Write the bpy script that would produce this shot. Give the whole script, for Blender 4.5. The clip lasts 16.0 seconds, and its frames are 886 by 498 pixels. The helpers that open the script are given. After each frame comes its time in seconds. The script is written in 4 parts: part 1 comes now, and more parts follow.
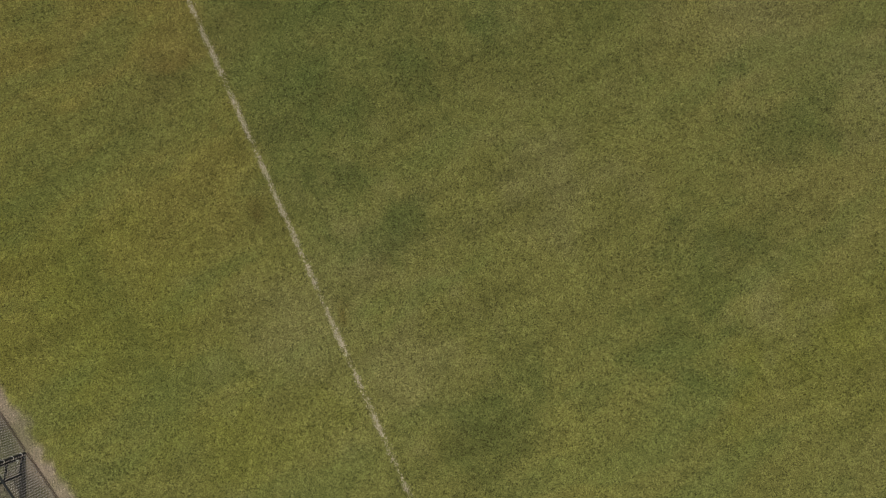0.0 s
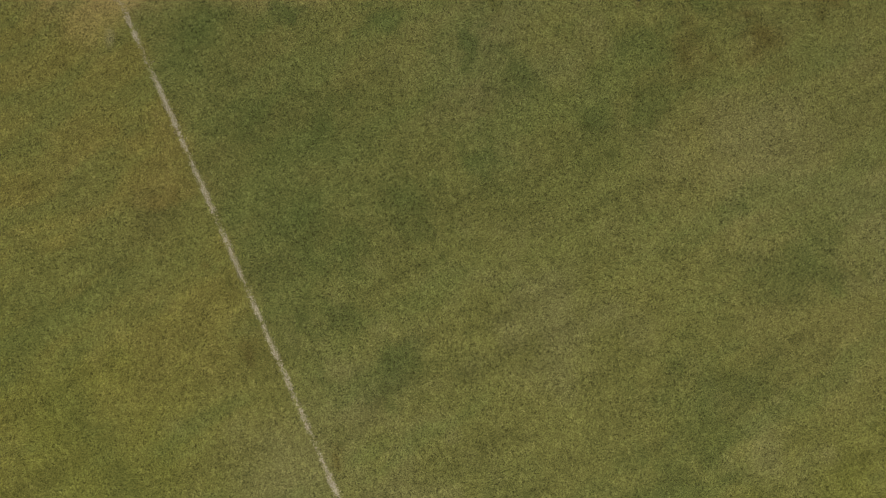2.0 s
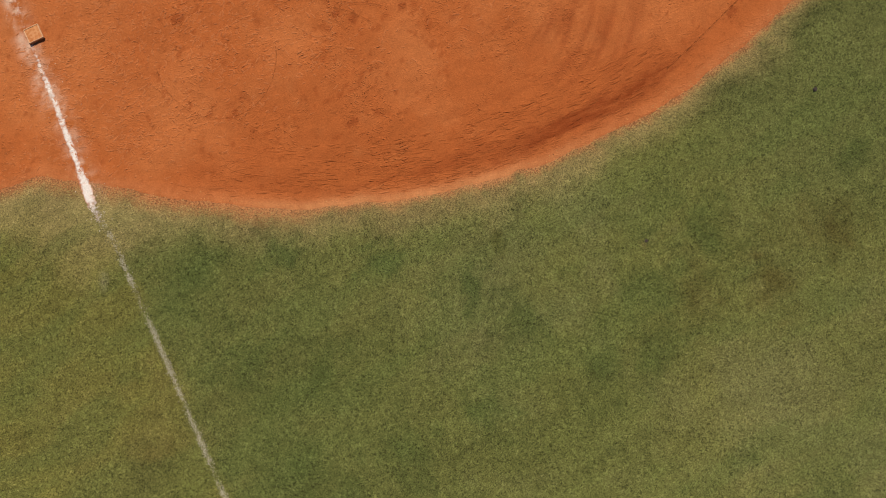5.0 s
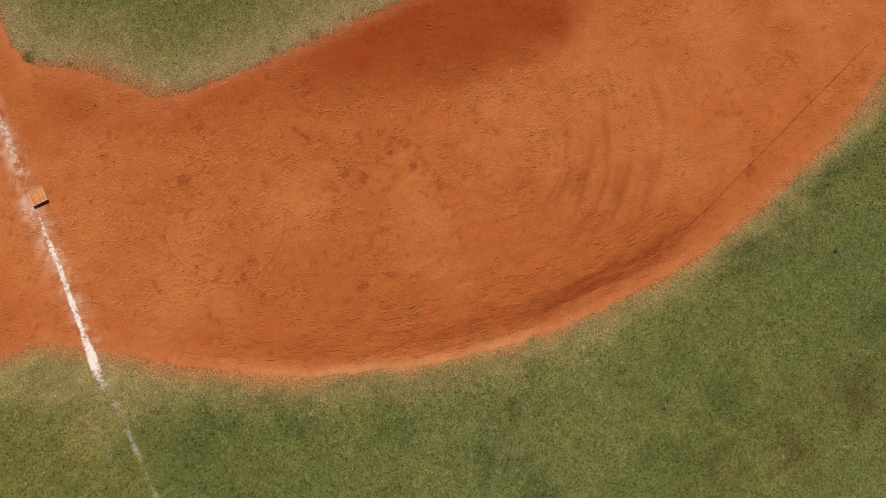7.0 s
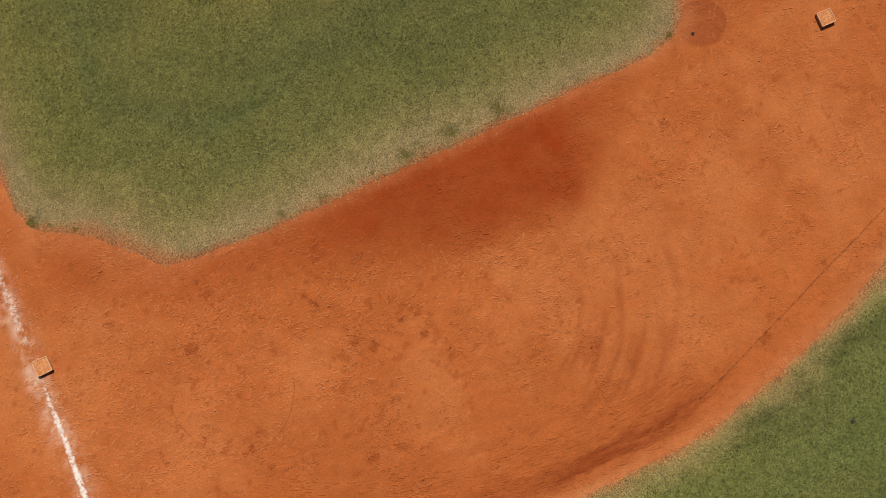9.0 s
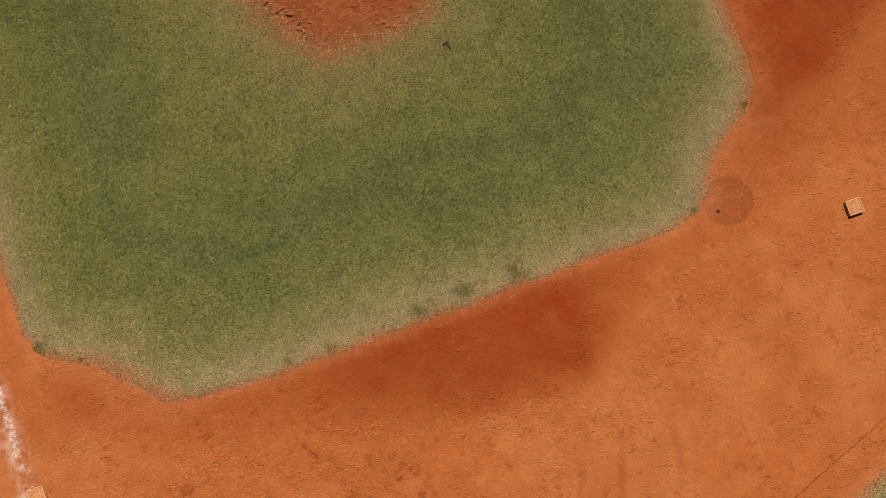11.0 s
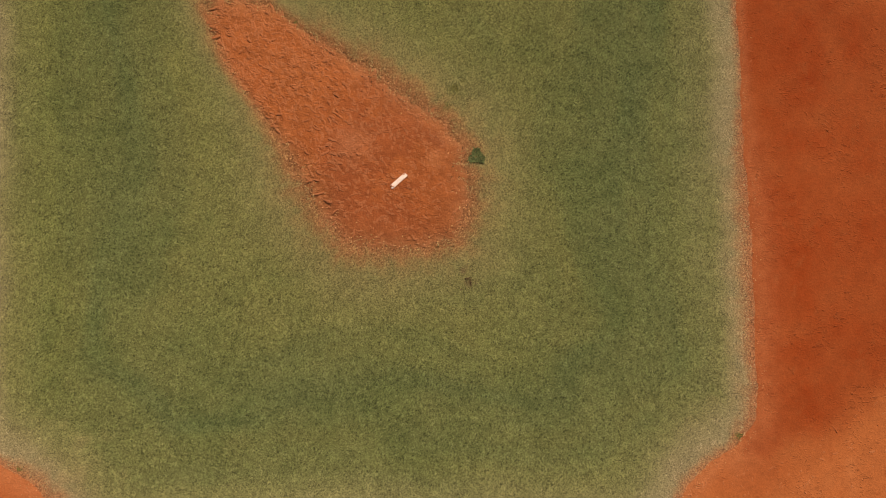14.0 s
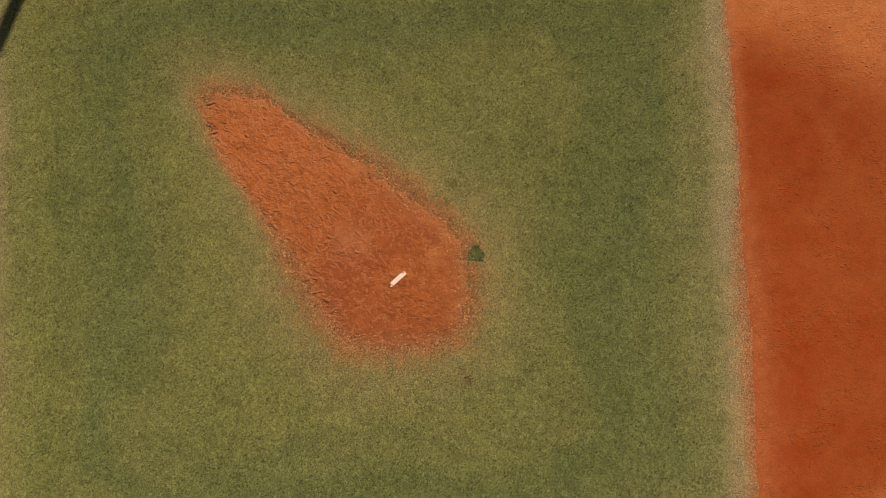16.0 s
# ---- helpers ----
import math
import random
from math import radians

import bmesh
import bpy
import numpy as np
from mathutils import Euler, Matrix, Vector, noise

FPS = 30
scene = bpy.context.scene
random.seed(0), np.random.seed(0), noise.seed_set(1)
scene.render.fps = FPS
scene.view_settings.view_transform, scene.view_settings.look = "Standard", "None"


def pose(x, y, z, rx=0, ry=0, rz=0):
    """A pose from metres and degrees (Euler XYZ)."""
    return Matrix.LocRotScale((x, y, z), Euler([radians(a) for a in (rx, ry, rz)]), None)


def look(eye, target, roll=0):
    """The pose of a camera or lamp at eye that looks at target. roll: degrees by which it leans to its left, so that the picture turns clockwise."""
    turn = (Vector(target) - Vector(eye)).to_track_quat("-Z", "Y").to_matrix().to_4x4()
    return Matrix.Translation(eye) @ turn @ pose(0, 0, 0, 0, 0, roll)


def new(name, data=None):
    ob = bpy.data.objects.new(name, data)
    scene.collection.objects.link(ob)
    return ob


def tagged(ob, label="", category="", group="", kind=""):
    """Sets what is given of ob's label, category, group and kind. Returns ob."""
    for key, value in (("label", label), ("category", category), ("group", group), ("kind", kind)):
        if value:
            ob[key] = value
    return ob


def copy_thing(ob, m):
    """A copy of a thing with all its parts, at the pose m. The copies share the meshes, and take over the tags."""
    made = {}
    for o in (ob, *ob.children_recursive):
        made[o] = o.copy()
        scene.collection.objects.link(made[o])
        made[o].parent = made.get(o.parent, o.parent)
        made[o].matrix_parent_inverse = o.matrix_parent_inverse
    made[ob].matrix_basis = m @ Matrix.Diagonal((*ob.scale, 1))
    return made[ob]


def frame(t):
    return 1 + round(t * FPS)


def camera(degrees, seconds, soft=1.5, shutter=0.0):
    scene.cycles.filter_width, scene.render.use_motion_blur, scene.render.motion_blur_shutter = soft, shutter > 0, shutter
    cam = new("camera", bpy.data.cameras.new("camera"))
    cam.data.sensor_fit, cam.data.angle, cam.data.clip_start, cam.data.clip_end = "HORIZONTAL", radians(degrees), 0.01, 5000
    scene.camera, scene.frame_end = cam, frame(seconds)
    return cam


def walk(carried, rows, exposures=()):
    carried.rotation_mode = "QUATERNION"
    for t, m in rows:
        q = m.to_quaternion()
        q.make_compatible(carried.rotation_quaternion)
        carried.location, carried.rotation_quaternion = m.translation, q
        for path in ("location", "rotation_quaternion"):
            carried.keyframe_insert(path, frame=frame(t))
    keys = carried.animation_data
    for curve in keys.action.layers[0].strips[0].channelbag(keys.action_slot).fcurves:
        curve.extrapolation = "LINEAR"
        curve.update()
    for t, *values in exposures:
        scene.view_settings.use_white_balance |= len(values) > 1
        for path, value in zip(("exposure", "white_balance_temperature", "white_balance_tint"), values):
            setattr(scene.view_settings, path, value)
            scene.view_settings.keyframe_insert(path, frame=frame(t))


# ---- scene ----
# A small baseball diamond seen from a drone looking almost straight down.
# First base is the origin, second base lies along +x, home plate along +y. Metres.
cam = camera(65.0, 16.0, soft=0.88)
PATH = [
    (0.0, 2.446, -16.195, 14.894, 3.89, 0.27, -24.69),
    (0.5, 2.817, -15.418, 14.867, 3.51, 0.18, -24.67),
    (1.0, 3.132, -14.730, 14.847, 3.42, 0.06, -24.60),
    (1.5, 3.456, -14.028, 14.816, 3.40, 0.02, -24.59),
    (2.0, 3.800, -13.291, 14.803, 3.27, 0.03, -24.50),
    (2.5, 4.122, -12.519, 14.796, 3.38, 0.01, -24.48),
    (3.0, 4.486, -11.670, 14.790, 3.26, -0.01, -24.46),
    (3.5, 4.875, -10.900, 14.781, 3.33, 0.12, -24.44),
    (4.0, 5.227, -10.101, 14.770, 3.28, 0.04, -24.46),
    (6.5, 6.915, -6.076, 14.646, 3.35, 0.19, -24.70),
    (7.0, 7.160, -5.257, 14.615, 3.59, 0.16, -24.73),
    (7.5, 7.470, -4.360, 14.606, 3.48, 0.16, -24.81),
    (8.0, 7.756, -3.505, 14.592, 3.40, 0.18, -24.82),
    (8.5, 8.145, -2.673, 14.597, 3.18, 0.29, -24.86),
    (9.0, 8.382, -1.931, 14.614, 3.64, -0.00, -24.85),
    (9.5, 8.697, -1.162, 14.639, 3.75, 0.06, -24.85),
    (9.7, 8.815, -0.850, 14.644, 3.62, 0.02, -22.59),
    (10.1, 9.060, -0.200, 14.660, 3.55, 0.06, -20.40),
    (11.5, 9.840, 2.080, 14.700, 3.40, 0.18, -19.60),
    (11.8, 9.995, 2.567, 14.705, 3.39, 0.21, -17.44),
    (12.0, 10.086, 2.901, 14.700, 3.36, 0.26, -14.26),
    (12.5, 10.317, 3.639, 14.701, 3.54, 0.27, -13.00),
    (13.0, 10.571, 4.396, 14.710, 3.60, 0.31, -12.88),
    (13.1, 10.608, 4.550, 14.712, 3.63, 0.28, -11.66),
    (13.2, 10.639, 4.703, 14.715, 3.65, 0.25, -10.20),
    (13.3, 10.669, 4.856, 14.717, 3.68, 0.22, -9.36),
    (13.4, 10.699, 5.010, 14.721, 3.70, 0.19, -9.16),
    (13.5, 10.733, 5.165, 14.725, 3.73, 0.16, -8.67),
    (13.6, 10.773, 5.321, 14.730, 3.74, 0.18, -4.30),
    (13.7, 10.816, 5.476, 14.737, 3.75, 0.20, -2.10),
    (13.8, 10.858, 5.629, 14.744, 3.77, 0.22, -1.25),
    (13.9, 10.898, 5.780, 14.753, 3.78, 0.24, -1.60),
    (14.0, 10.931, 5.925, 14.762, 3.79, 0.26, -1.66),
    (14.5, 10.996, 6.609, 14.798, 3.98, 0.08, -1.72),
    (15.0, 11.023, 7.311, 14.784, 4.03, 0.12, -1.75),
    (15.5, 10.931, 7.766, 14.793, 4.23, -0.06, -1.79),
    (16.0, 10.899, 7.916, 14.811, 4.13, -0.15, -1.75),
]
# towards the end the clip's camera turns a little darker and warmer
EXPOSURES = [(0.0, 0.26, 6500, 10), (14.3, 0.26, 6500, 10), (15.3, 0.21, 6680, 10), (16.0, 0.20, 6700, 10)]
walk(cam, [(t, pose(x, y, z, rx, ry, rz)) for t, x, y, z, rx, ry, rz in PATH], EXPOSURES)

# ---- daylight: a clear sky and one high sun; shadows fall towards -y and a little -x ----
SUN_ELEVATION = 50.0
SUN_AZIMUTH = math.atan2(0.92, 0.38)
world = bpy.data.worlds.new("clear_sky")
scene.world = world
world.use_nodes = True
sky = world.node_tree.nodes.new("ShaderNodeTexSky")
sky.sky_type, sky.sun_disc = "NISHITA", False
sky.sun_elevation = radians(SUN_ELEVATION)
sky.sun_rotation = math.pi / 2 - SUN_AZIMUTH
backing = world.node_tree.nodes["Background"]
world.node_tree.links.new(sky.outputs[0], backing.inputs[0])
backing.inputs[1].default_value = 0.05
sun = new("sun", bpy.data.lights.new("sun", "SUN"))
sun.data.energy, sun.data.angle, sun.data.color = 5.0, radians(0.53), (1.0, 0.95, 0.86)
ce, se = math.cos(radians(SUN_ELEVATION)), math.sin(radians(SUN_ELEVATION))
sun.matrix_world = look((ce * math.cos(SUN_AZIMUTH) * 60, ce * math.sin(SUN_AZIMUTH) * 60, se * 60), (0, 0, 0))


# ---- numbers of the diamond ----
RUBBER = (10.0, 8.37)          # pitching rubber, 46 feet from home
ARC = 15.26                    # skinned infield, 50 feet round the rubber
HUB = (9.2, 8.7)               # a point inside the mound from which all infield edges can be seen
CLAY_Z = -0.012
rng = np.random.default_rng(7)


# ---- numpy noise and masks ----
def lattice(ix, iy, seed):
    h = (ix.astype(np.int64) * 374761393 + iy.astype(np.int64) * 668265263 + seed * 974711) & 0x7FFFFFFF
    h = ((h ^ (h >> 13)) * 1274126177) & 0x7FFFFFFF
    return ((h ^ (h >> 16)) & 0xFFFF) / 65535.0


def value_noise(x, y, seed=0):
    ix, iy = np.floor(x), np.floor(y)
    fx, fy = x - ix, y - iy
    fx, fy = fx * fx * (3 - 2 * fx), fy * fy * (3 - 2 * fy)
    a, b = lattice(ix, iy, seed), lattice(ix + 1, iy, seed)
    c, d = lattice(ix, iy + 1, seed), lattice(ix + 1, iy + 1, seed)
    return (a + (b - a) * fx) * (1 - fy) + (c + (d - c) * fx) * fy


def fbm(x, y, size, seed=0, octaves=3):
    """Noise about 0, from -1 to 1, with features of that size in metres."""
    x, y = np.asarray(x, float) / size, np.asarray(y, float) / size
    total, weight, amount = 0.0, 0.0, 1.0
    for k in range(octaves):
        total = total + amount * (2 * value_noise(x + 17.3 * k, y - 9.1 * k, seed + k) - 1)
        weight, amount, x, y = weight + amount, amount * 0.55, x * 2.03, y * 2.03
    return total / weight * 1.5


def step(a, b, v):
    s = np.clip((v - a) / (b - a), 0, 1)
    return s * s * (3 - 2 * s)


def spots(x, y, rows, stretch=1.0):
    """A soft mask from rows of x, y and radius, with ragged outlines."""
    wx = x + 0.35 * fbm(x, y, 0.9, 71)
    wy = y + 0.35 * fbm(x, y, 0.9, 72)
    out = np.zeros_like(x)
    for sx, sy, r in rows:
        near = (np.abs(x - sx) < 2.6 * r + 0.6) & (np.abs(y - sy) < 2.6 * r + 0.6)
        k = min(1.0, r / 0.6)
        dx, dy = x[near] + k * (wx[near] - x[near]) - sx, y[near] + k * (wy[near] - y[near]) - sy
        rag = 1 + 0.55 * fbm(x[near], y[near], max(0.12, 0.45 * r), 77, 2)
        dx, dy = dx * rag, dy * rag
        out[near] = np.maximum(out[near], np.exp(-(dx * dx + dy * dy * stretch) / (r * r) * 1.3))
    return out


def mixed(colour, other, amount):
    return colour + (np.asarray(other) - colour) * np.asarray(amount)[..., None]


def polar(x, y, centre):
    return np.hypot(x - centre[0], y - centre[1]), np.arctan2(y - centre[1], x - centre[0])


def star_radius(corners, centre, angles):
    """How far the closed outline lies from the centre in each direction."""
    c = np.array(corners, float) - centre
    c = np.concatenate([c, c[:1]])
    out = np.full(len(angles), 1e9)
    dx, dy = np.cos(angles), np.sin(angles)
    for (ax, ay), (bx, by) in zip(c[:-1], c[1:]):
        ex, ey = bx - ax, by - ay
        den = dx * ey - dy * ex
        den = np.where(np.abs(den) < 1e-9, 1e-9, den)
        s = (ax * ey - ay * ex) / den
        u = (ax * dy - ay * dx) / den
        ok = (s > 0) & (u >= -1e-6) & (u <= 1 + 1e-6)
        out = np.where(ok, np.minimum(out, s), out)
    return out


# the infield grass: a square with cut corners; the mound: a teardrop with its tail towards home
INFIELD = [(0.86, 4.2), (0.88, 3.5), (1.02, 2.95), (1.3, 2.72), (2.1, 2.22), (2.62, 1.68), (3.25, 1.0), (3.8, 0.92), (5.4, 0.80), (8.0, 0.76),
           (12.0, 0.78), (14.6, 0.80), (15.25, 0.93), (15.6, 1.27), (15.85, 1.74), (16.35, 2.22), (16.95, 2.6), (17.38, 3.1), (17.47, 3.8),
           (17.5, 6.0), (17.45, 9.0), (17.5, 11.0), (17.42, 14.5), (17.3, 15.6), (15.6, 17.3), (4.0, 17.4), (2.4, 16.8), (1.4, 15.9), (0.9, 15.2)]
MOUND = [(5.9, 12.1), (6.1, 12.42), (6.6, 12.47), (7.3, 12.3), (8.3, 11.55), (9.3, 10.9), (10.2, 10.2), (10.9, 9.68), (11.32, 9.1), (11.45, 8.4),
         (11.42, 7.6), (11.2, 7.18), (10.6, 7.0), (9.75, 6.93), (8.95, 7.08), (8.5, 7.5), (8.05, 8.25), (7.62, 9.1), (6.95, 10.1), (6.3, 11.15)]
ANGLES = np.linspace(-math.pi, math.pi, 2881)


def edge_noise(a, seed, sizes):
    u, v = 40 * np.cos(a), 40 * np.sin(a)
    return sum(k * fbm(u, v, s, seed + n, 2) for n, (s, k) in enumerate(sizes))


IN_R = star_radius(INFIELD, HUB, ANGLES) + edge_noise(ANGLES, 11, ((9.0, 0.04), (2.0, 0.02), (0.5, 0.02)))
MOUND_R = star_radius(MOUND, HUB, ANGLES) + edge_noise(ANGLES, 21, ((6.0, 0.06), (1.6, 0.05)))


def arc_radius(a):
    """The outer edge of the clay; in foul ground past the line it runs out a little farther."""
    foul = step(-2.272, -2.33, a)
    bulge = 0.15 + 0.95 * step(-2.33, -2.43, a) + 0.5 * step(-2.43, -2.7, a)
    out = ARC + foul * bulge * (a < -1.5) * step(-3.1, -2.8, a)
    u, v = 40 * np.cos(a), 40 * np.sin(a)
    return out + 0.07 * fbm(u, v, 3.5, 31, 2) + 0.03 * fbm(u, v, 0.8, 33, 2)


def scuffed(x, y):
    """Where the infield's rim is worn to dust: along the east side and at the corner by first base."""
    return step(16.6, 16.9, x) * step(10.5, 7.5, y) + step(4.2, 3.4, x) * step(3.2, 2.6, y) + 0.4 * step(15.0, 15.5, x) * step(3.0, 2.2, y)


def edges(x, y):
    """Distances: outwards from the clay's outer edge, into the infield grass, outwards from the mound."""
    rp, ap = polar(x, y, RUBBER)
    rh, ah = polar(x, y, HUB)
    return rp - arc_radius(ap), np.interp(ah, ANGLES, IN_R) - rh, rh - np.interp(ah, ANGLES, MOUND_R)


FENCE_A, FENCE_B = (-7.9, -10.93), (-5.75, -21.63)
FD = np.subtract(FENCE_B, FENCE_A) / np.hypot(*np.subtract(FENCE_B, FENCE_A))


def from_fence(x, y):
    """Distance to the field's side of the fence."""
    return -(x - FENCE_A[0]) * FD[1] + (y - FENCE_A[1]) * FD[0]


# ---- turf: where it is deep green, worn, yellow or bare ----
DARK = [(6.5, -8.7, 0.4), (7.1, -9.5, 0.6), (9.6, -11.6, 0.5), (2.3, -11.7, 0.6), (1.5, -12.9, 0.5), (1.7, -8.2, 0.7), (1.7, -10.5, 1.1), (2.1, -14.3, 0.8),
        (2.0, -19.2, 1.3), (7.9, -18.0, 1.2), (6.3, -19.0, 0.9), (6.4, -20.1, 0.6), (1.4, -5.9, 0.9), (2.8, -8.9, 0.8), (8.2, -11.5, 0.8), (11.6, -9.7, 0.6),
        (9.7, -10.4, 0.7), (10.8, -16.0, 1.1), (15.1, -9.5, 0.7), (3.2, -6.45, 0.38), (4.95, -7.35, 0.36), (5.7, -11.0, 0.5), (3.9, -11.5, 0.6), (8.2, -7.5, 0.2)]
DARK_INFIELD = [(3.5, 4.9, 0.95), (6.3, 4.6, 1.4), (9.6, 3.7, 1.9), (12.6, 4.1, 1.4), (14.0, 8.2, 1.0), (3.2, 10.5, 0.95), (5.9, 3.2, 0.95),
                (13.8, 10.8, 1.4), (14.4, 13.4, 1.3), (3.7, 9.2, 1.2), (14.2, 6.0, 1.2), (4.5, 6.8, 0.95), (4.2, 12.8, 1.3), (6.6, 14.0, 1.2), (12.4, 13.9, 1.3)]
TUFTS = [(9.96, 1.06, 0.24), (8.86, 1.0, 0.2), (11.08, 1.12, 0.22), (1.12, 2.98, 0.2), (16.95, 2.74, 0.14), (15.12, 1.0, 0.12), (1.95, 2.42, 0.12),
         (11.24, 10.26, 0.2), (11.1, 9.95, 0.12), (5.95, 1.0, 0.12), (6.9, 0.95, 0.1)]
BROWN = [(10.86, -10.65, 0.42), (12.4, -11.2, 0.42), (14.0, -10.75, 0.5), (-0.45, -12.8, 0.18), (0.3, -15.6, 0.14), (7.3, -8.0, 0.16),
         (-1.3, -9.4, 0.6)]
WARM = [(-2.6, -8.3, 1.0), (-2.2, -9.8, 0.8), (-0.9, -8.6, 1.2), (-0.3, -7.9, 0.6), (-1.7, -9.4, 0.8), (-0.9, -4.3, 0.9), (0.4, -4.9, 0.5)]
LIME = [(-4.5, -14.0, 2.2), (-4.9, -12.6, 1.8), (-3.2, -14.2, 1.5), (-2.8, -16.8, 1.7), (10.0, -20.8, 1.9), (8.0, -20.2, 1.0)]
LIGHT = [(-0.8, -15.5, 1.5), (1.2, -14.8, 1.2), (1.0, -17.2, 1.2), (11.2, -13.3, 1.6), (7.0, -8.4, 1.7), (5.6, -15.0, 1.3), (8.6, -19.2, 0.9), (12.8, -15.2, 1.3), (9.2, -8.2, 0.9)]
YELLOW = [(-1.5, -8.8, 1.4), (-3.4, -8.4, 1.6), (-4.4, -11.8, 1.8), (7.5, -20.9, 1.4), (10.1, -20.7, 1.4), (3.8, -20.6, 1.2), (-2.9, -16.6, 1.4),
          (-6.4, -13.4, 1.2), (-0.8, -8.0, 1.1), (-4.8, -10.5, 1.4), (-6.0, -15.0, 1.3)]
YELLOW_INFIELD = [(5.4, 10.5, 0.8), (6.2, 9.2, 0.7), (2.4, 5.7, 0.6), (2.0, 6.8, 0.7), (10.3, 11.6, 1.5), (2.6, 8.8, 0.7),
                  (2.0, 7.4, 0.7), (8.4, 13.5, 1.6), (12.0, 7.4, 0.6), (7.2, 6.6, 0.9)]
PARCHED = [(1.9, 2.8, 0.55), (2.7, 2.1, 0.7), (3.4, 1.4, 0.6), (16.9, 12.9, 0.5), (16.4, 3.0, 0.6), (6.2, 12.6, 0.5), (7.3, 12.0, 0.4)]
SCARS = [(11.42, 6.15, 0.10), (11.3, 6.4, 0.07), (10.2, -9.36, 0.08)]
CHALKY = [(-0.54, -5.40, 0.07), (-0.47, -5.25, 0.05)]


def trail(x, y, ax, ay, bx, by, wide):
    """A soft mask along a straight wheel track."""
    ln = math.hypot(bx - ax, by - ay)
    u, v = ((x - ax) * (bx - ax) + (y - ay) * (by - ay)) / ln, ((x - ax) * (by - ay) - (y - ay) * (bx - ax)) / ln
    off = (v + 0.25 * fbm(x, y, 1.3, 73)) / (wide * (1 + 0.3 * fbm(x, y, 0.6, 74)))
    return np.exp(-off ** 2) * step(-0.6, 0.5, u) * step(ln + 0.6, ln - 0.5, u)


def turf_tint(x, y):
    """The colour of the turf at a place, and how bare it is there."""
    out_d, in_d, mound_d = edges(x, y)
    inner = in_d > -0.2
    big, mid, small = fbm(x, y, 2.6, 41), fbm(x, y, 0.75, 45), fbm(x, y, 0.2, 49, 2)
    c = np.empty((len(x), 3))
    c[:] = (0.125, 0.123, 0.036)
    # foul ground is yellower up to the line, fair ground behind first base a deeper green
    fair = step(-0.1, 0.25, x + 0.12 * mid)
    c = mixed(c, (0.150, 0.129, 0.033), (1 - fair) * step(-16.0, -12.0, y) * (~inner) * 0.6)
    c = mixed(c, (0.098, 0.103, 0.031), fair * step(9.5, 3.5, x + 0.8 * big) * step(-15.5, -11.5, y - 0.25 * x) * (~inner) * 0.62)
    c = mixed(c, (0.112, 0.118, 0.040), step(11.5, 14.0, x + 0.7 * big) * step(-12.5, -9.5, y) * (~inner) * 0.55)
    c = mixed(c, (0.146, 0.134, 0.045), step(7.5, 11.0, x + big) * step(-10.5, -13.0, y + 0.6 * big) * (~inner) * 0.5)
    c = mixed(c, (0.158, 0.136, 0.043), inner * 0.95)
    c = mixed(c, (0.088, 0.099, 0.030), step(0.0, 0.9, big + 0.5 * mid) * np.where(inner, 0.12, 0.26))
    c = mixed(c, (0.150, 0.132, 0.044), step(0.1, 0.9, -big + 0.4 * mid) * np.where(inner, 0.12, 0.26))
    dark = np.where(inner, spots(x, y, DARK_INFIELD), np.maximum(spots(x, y, [q for q in DARK if q[2] < 0.62]), 0.95 * spots(x, y, [q for q in DARK if q[2] > 0.62], 1.5)))
    yellow = np.where(inner, spots(x, y, YELLOW_INFIELD), spots(x, y, YELLOW))
    c = mixed(c, (0.154, 0.141, 0.032), yellow * (np.where(inner, 0.18, 0.24) + 0.06 * mid))
    c = mixed(c, (0.112, 0.122, 0.021), spots(x, y, LIME) * 0.45)
    c = mixed(c, (0.152, 0.142, 0.058), spots(x, y, LIGHT) * 0.6)
    # the mower went round inside the edge of the infield: a deep green lap between paler ones
    lap = np.exp(-((in_d - np.interp(x, [11, 14], [3.15, 2.75]) + 0.3 * big) / np.interp(x, [11, 14], [1.2, 1.4])) ** 2)
    pale_lap = np.exp(-((in_d - 1.35 + 0.2 * big) / 0.5) ** 2)
    fine_lap = fbm(in_d, 0.22 * (x + y), 0.5, 52, 2)
    open_ = step(0.5, 1.7, mound_d)
    c = mixed(c, (0.172, 0.150, 0.055), inner * pale_lap * np.interp(x, [12, 15], [0.45, 0.25]))
    c = mixed(c, (0.168, 0.144, 0.058), inner * np.exp(-((mound_d - 0.7) / 0.7) ** 2) * 0.32)
    c = mixed(c, (0.096, 0.102, 0.037), inner * np.clip(lap * 0.62 + 0.22 * fine_lap * step(0.9, 1.8, in_d), 0, 0.95) * open_)
    c = mixed(c, (0.138, 0.133, 0.030), inner * step(5.5, 2.8, x + 0.4 * big) * 0.12)
    c = mixed(c, (0.225, 0.160, 0.066), inner * spots(x, y, PARCHED) * 0.6)
    c = mixed(c, (0.150, 0.140, 0.030), inner * np.exp(-((x - 2.35 + 0.25 * big) / 0.55) ** 2) * step(3.0, 5.0, y) * 0.2)
    c = mixed(c, (0.058, 0.075, 0.021), dark * (np.where(inner, 0.28, 0.64) + 0.15 * mid))
    c = mixed(c, (0.086, 0.072, 0.021), spots(x, y, BROWN, 0.55) * 0.95)
    c = mixed(c, (0.168, 0.120, 0.044), spots(x, y, WARM) * 0.25)
    # dry, dusty fringes along the clay
    wide = (0.65 + 0.2 * fbm(x, y, 1.6, 53)) * np.interp(x, [9, 12], [1.0, 0.8]) * (1 + 1.2 * np.exp(-((x + 1.2) / 1.6) ** 2))
